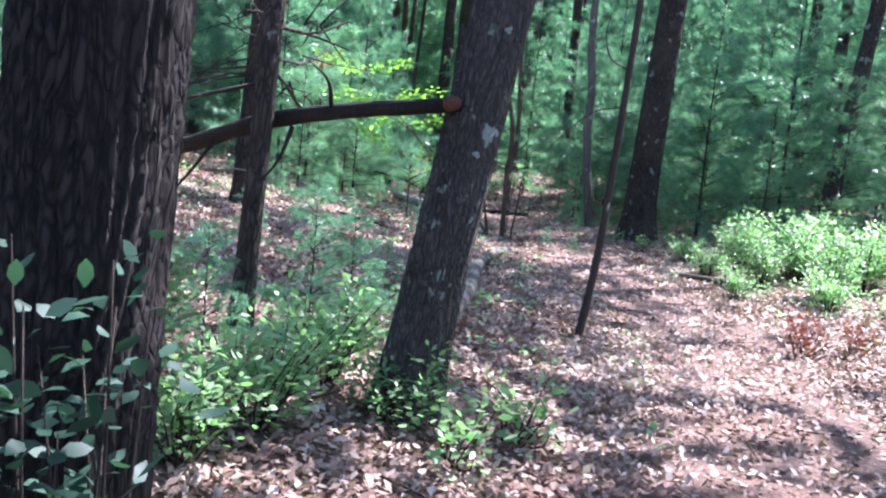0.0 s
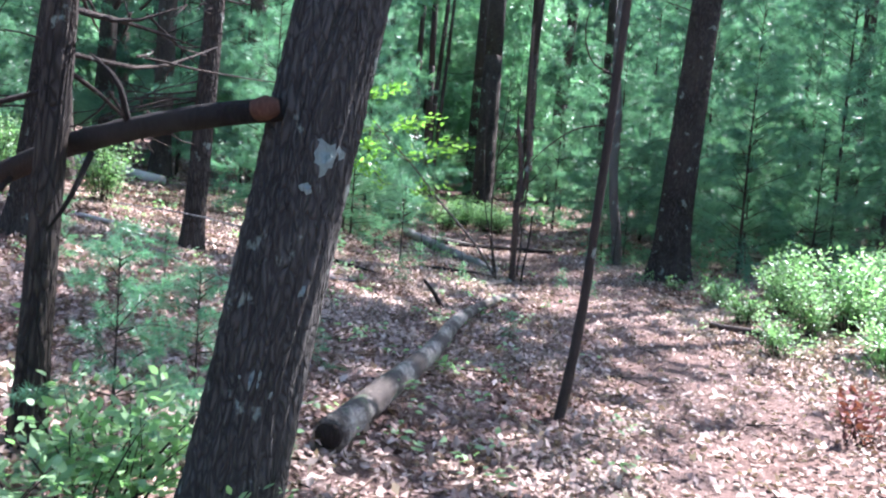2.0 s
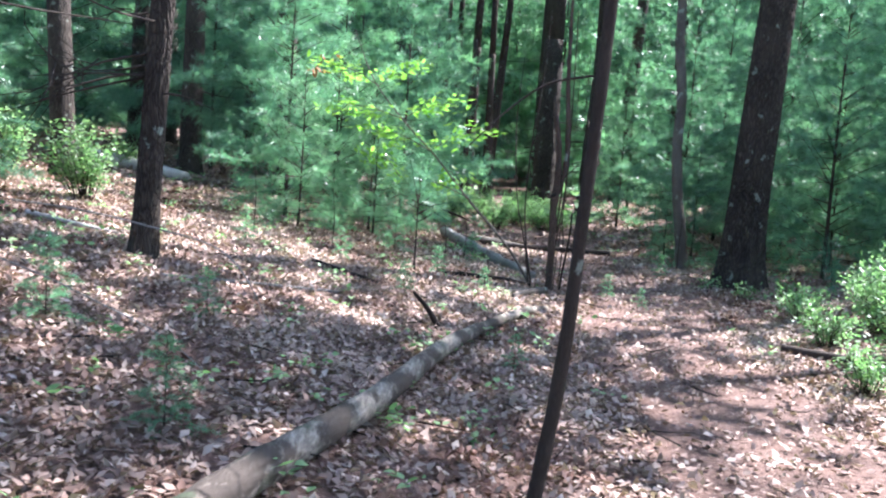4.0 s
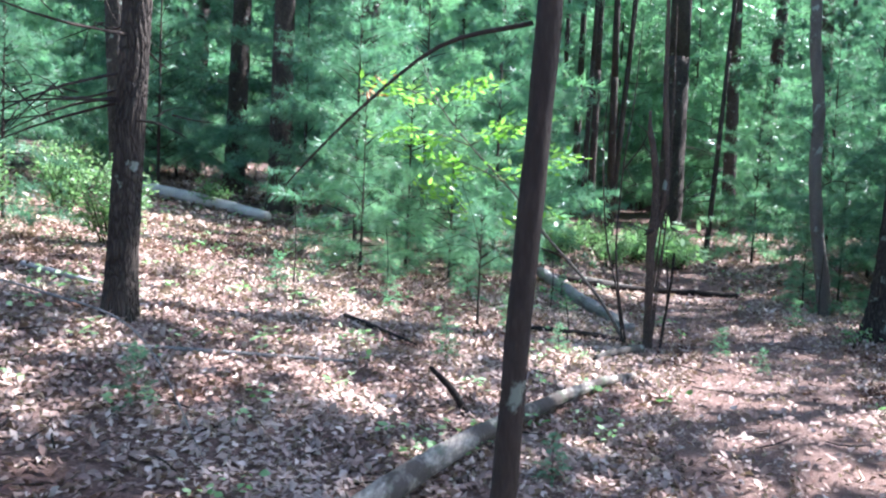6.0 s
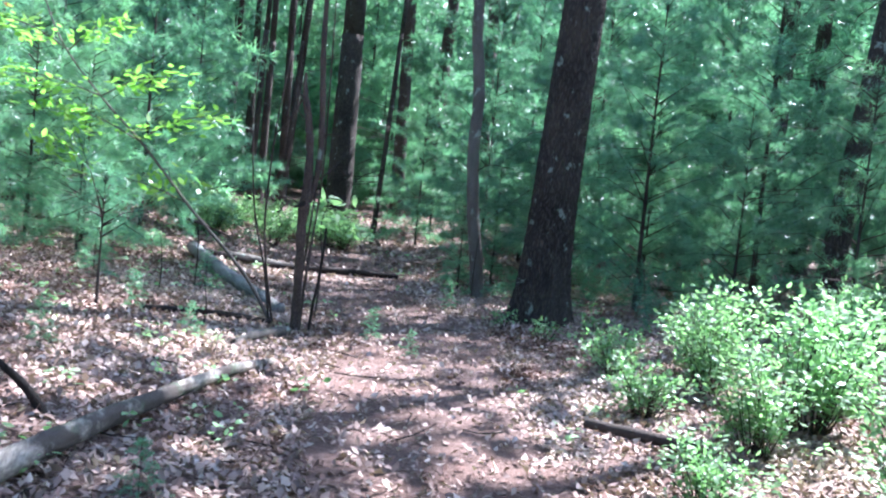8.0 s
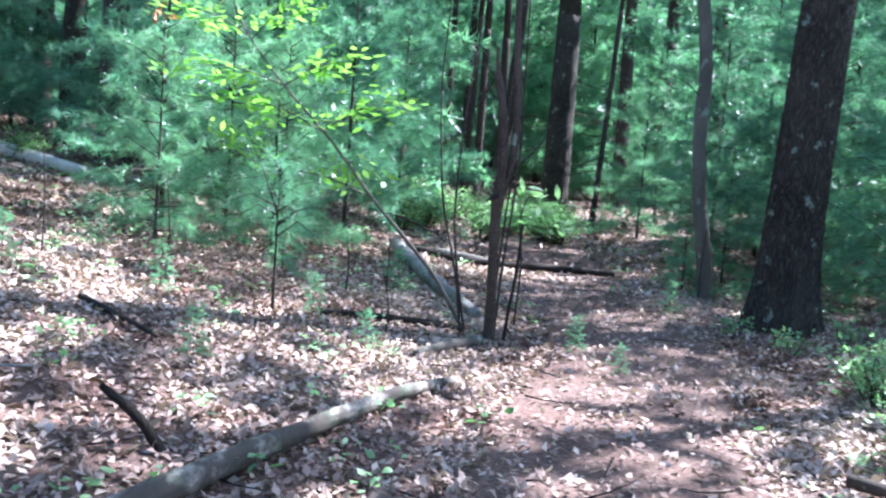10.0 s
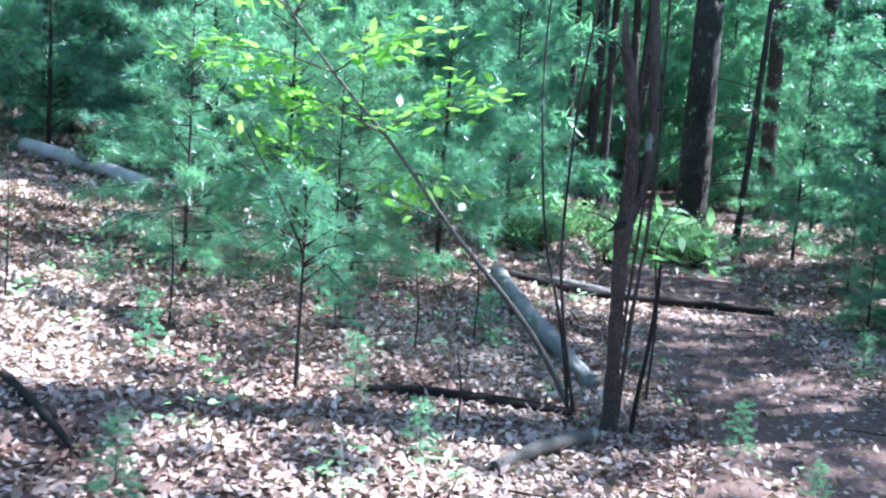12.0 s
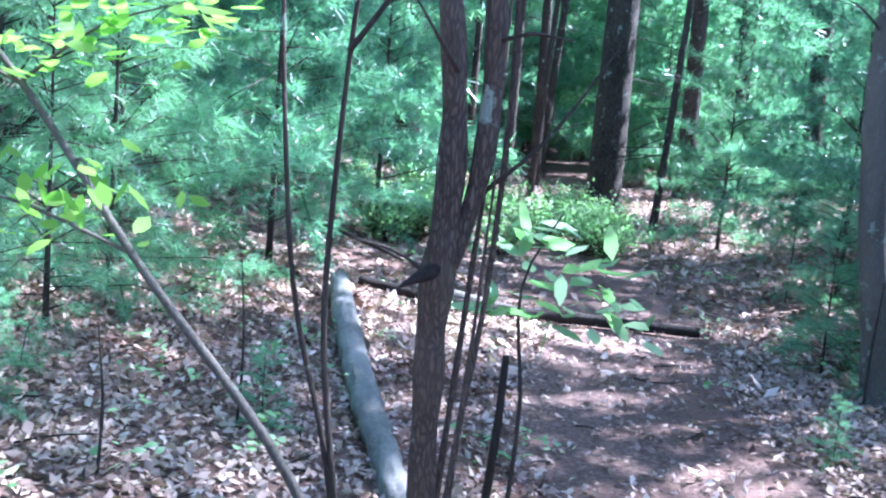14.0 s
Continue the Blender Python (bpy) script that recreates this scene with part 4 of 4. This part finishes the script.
def on_floor(x, y, o):
    clump = 0.5 + 0.5 * np.sin(2.3 * x + 1.1 * np.sin(1.9 * y)) * np.sin(2.0 * y + 0.8 * np.sin(2.6 * x))
    worn = 0.10 + 0.28 * clump * np.clip((14 - y) / 6, 0.15, 1)
    return np.where(np.abs(o + 0.15 * np.sin(1.3 * y)) < 0.6, worn, 0.5 + 0.5 * clump)


litter("leaf_litter", 380000, (-5.5, 5.5, 1.5, 18.5), on_floor, 0.046, 1)
litter("leaf_litter", 60000, (-14, 14, -6, 34), lambda x, y, o: on_floor(x, y, o) * ((np.abs(x) > 5.5) | (y < 1.5) | (y > 18.5)), 0.1, 3)
litter("leaf_litter", 48000, (-10, 10, 16, 30), on_floor, 0.09, 2)

x, y, rng = scatter(700, -5, 5, 2, 20, lambda x, y, o: np.where(np.abs(o) < 0.5, 0.4, 0.9), 8)
bits = []
for a, b in zip(x, y):
    t = rng.uniform(0, 6.28)
    L = rng.uniform(0.06, 0.35)
    z = gz(a, b) + 0.02
    p = np.array([a, b, z])
    d = np.array([math.cos(t), math.sin(t), rng.uniform(-0.03, 0.12)]) * L
    bits.append(tube([p, p + d * 0.5 + rng.normal(size=3) * 0.01, p + d], [0.005, 0.004, 0.002], 4, 4))
tagged(new("twigs", mesh_of("twigs", *joined(bits), BARK_DEAD)), "small dead twigs strewn over the leaf litter", "twigs", kind="stuff")

x, y, rng = scatter(1500, -7, 6, 3, 21, lambda x, y, o: np.where(np.abs(o) < 0.6, 0.06, np.where(np.abs(o) < 1.2, 0.25, 0.6)), 9)
at, al = [], []
for a, b in zip(x, y):
    h = rng.uniform(0.04, 0.16)
    for _ in range(rng.integers(5, 12)):
        at.append((a + rng.normal() * 0.05, b + rng.normal() * 0.05, gz(a, b) + h * rng.uniform(0.5, 1)))
        al.append(rng.normal(size=3) * [1, 1, 0.2])
at, al = np.array(at), unit(np.array(al))
nrm = unit(rng.normal(size=at.shape) * 0.4 + [0, 0, 1])
nrm = unit(nrm - al * (nrm * al).sum(1)[:, None])
tagged(new("seedlings", mesh_of("seedlings", *leaf_faces(at, nrm, al, rng.uniform(0.03, 0.065, len(at)), rng.uniform(0.015, 0.035, len(at)), rng), LEAF_SHRUB)), "small green seedlings sprouting through the leaf litter", "seedlings", kind="stuff")
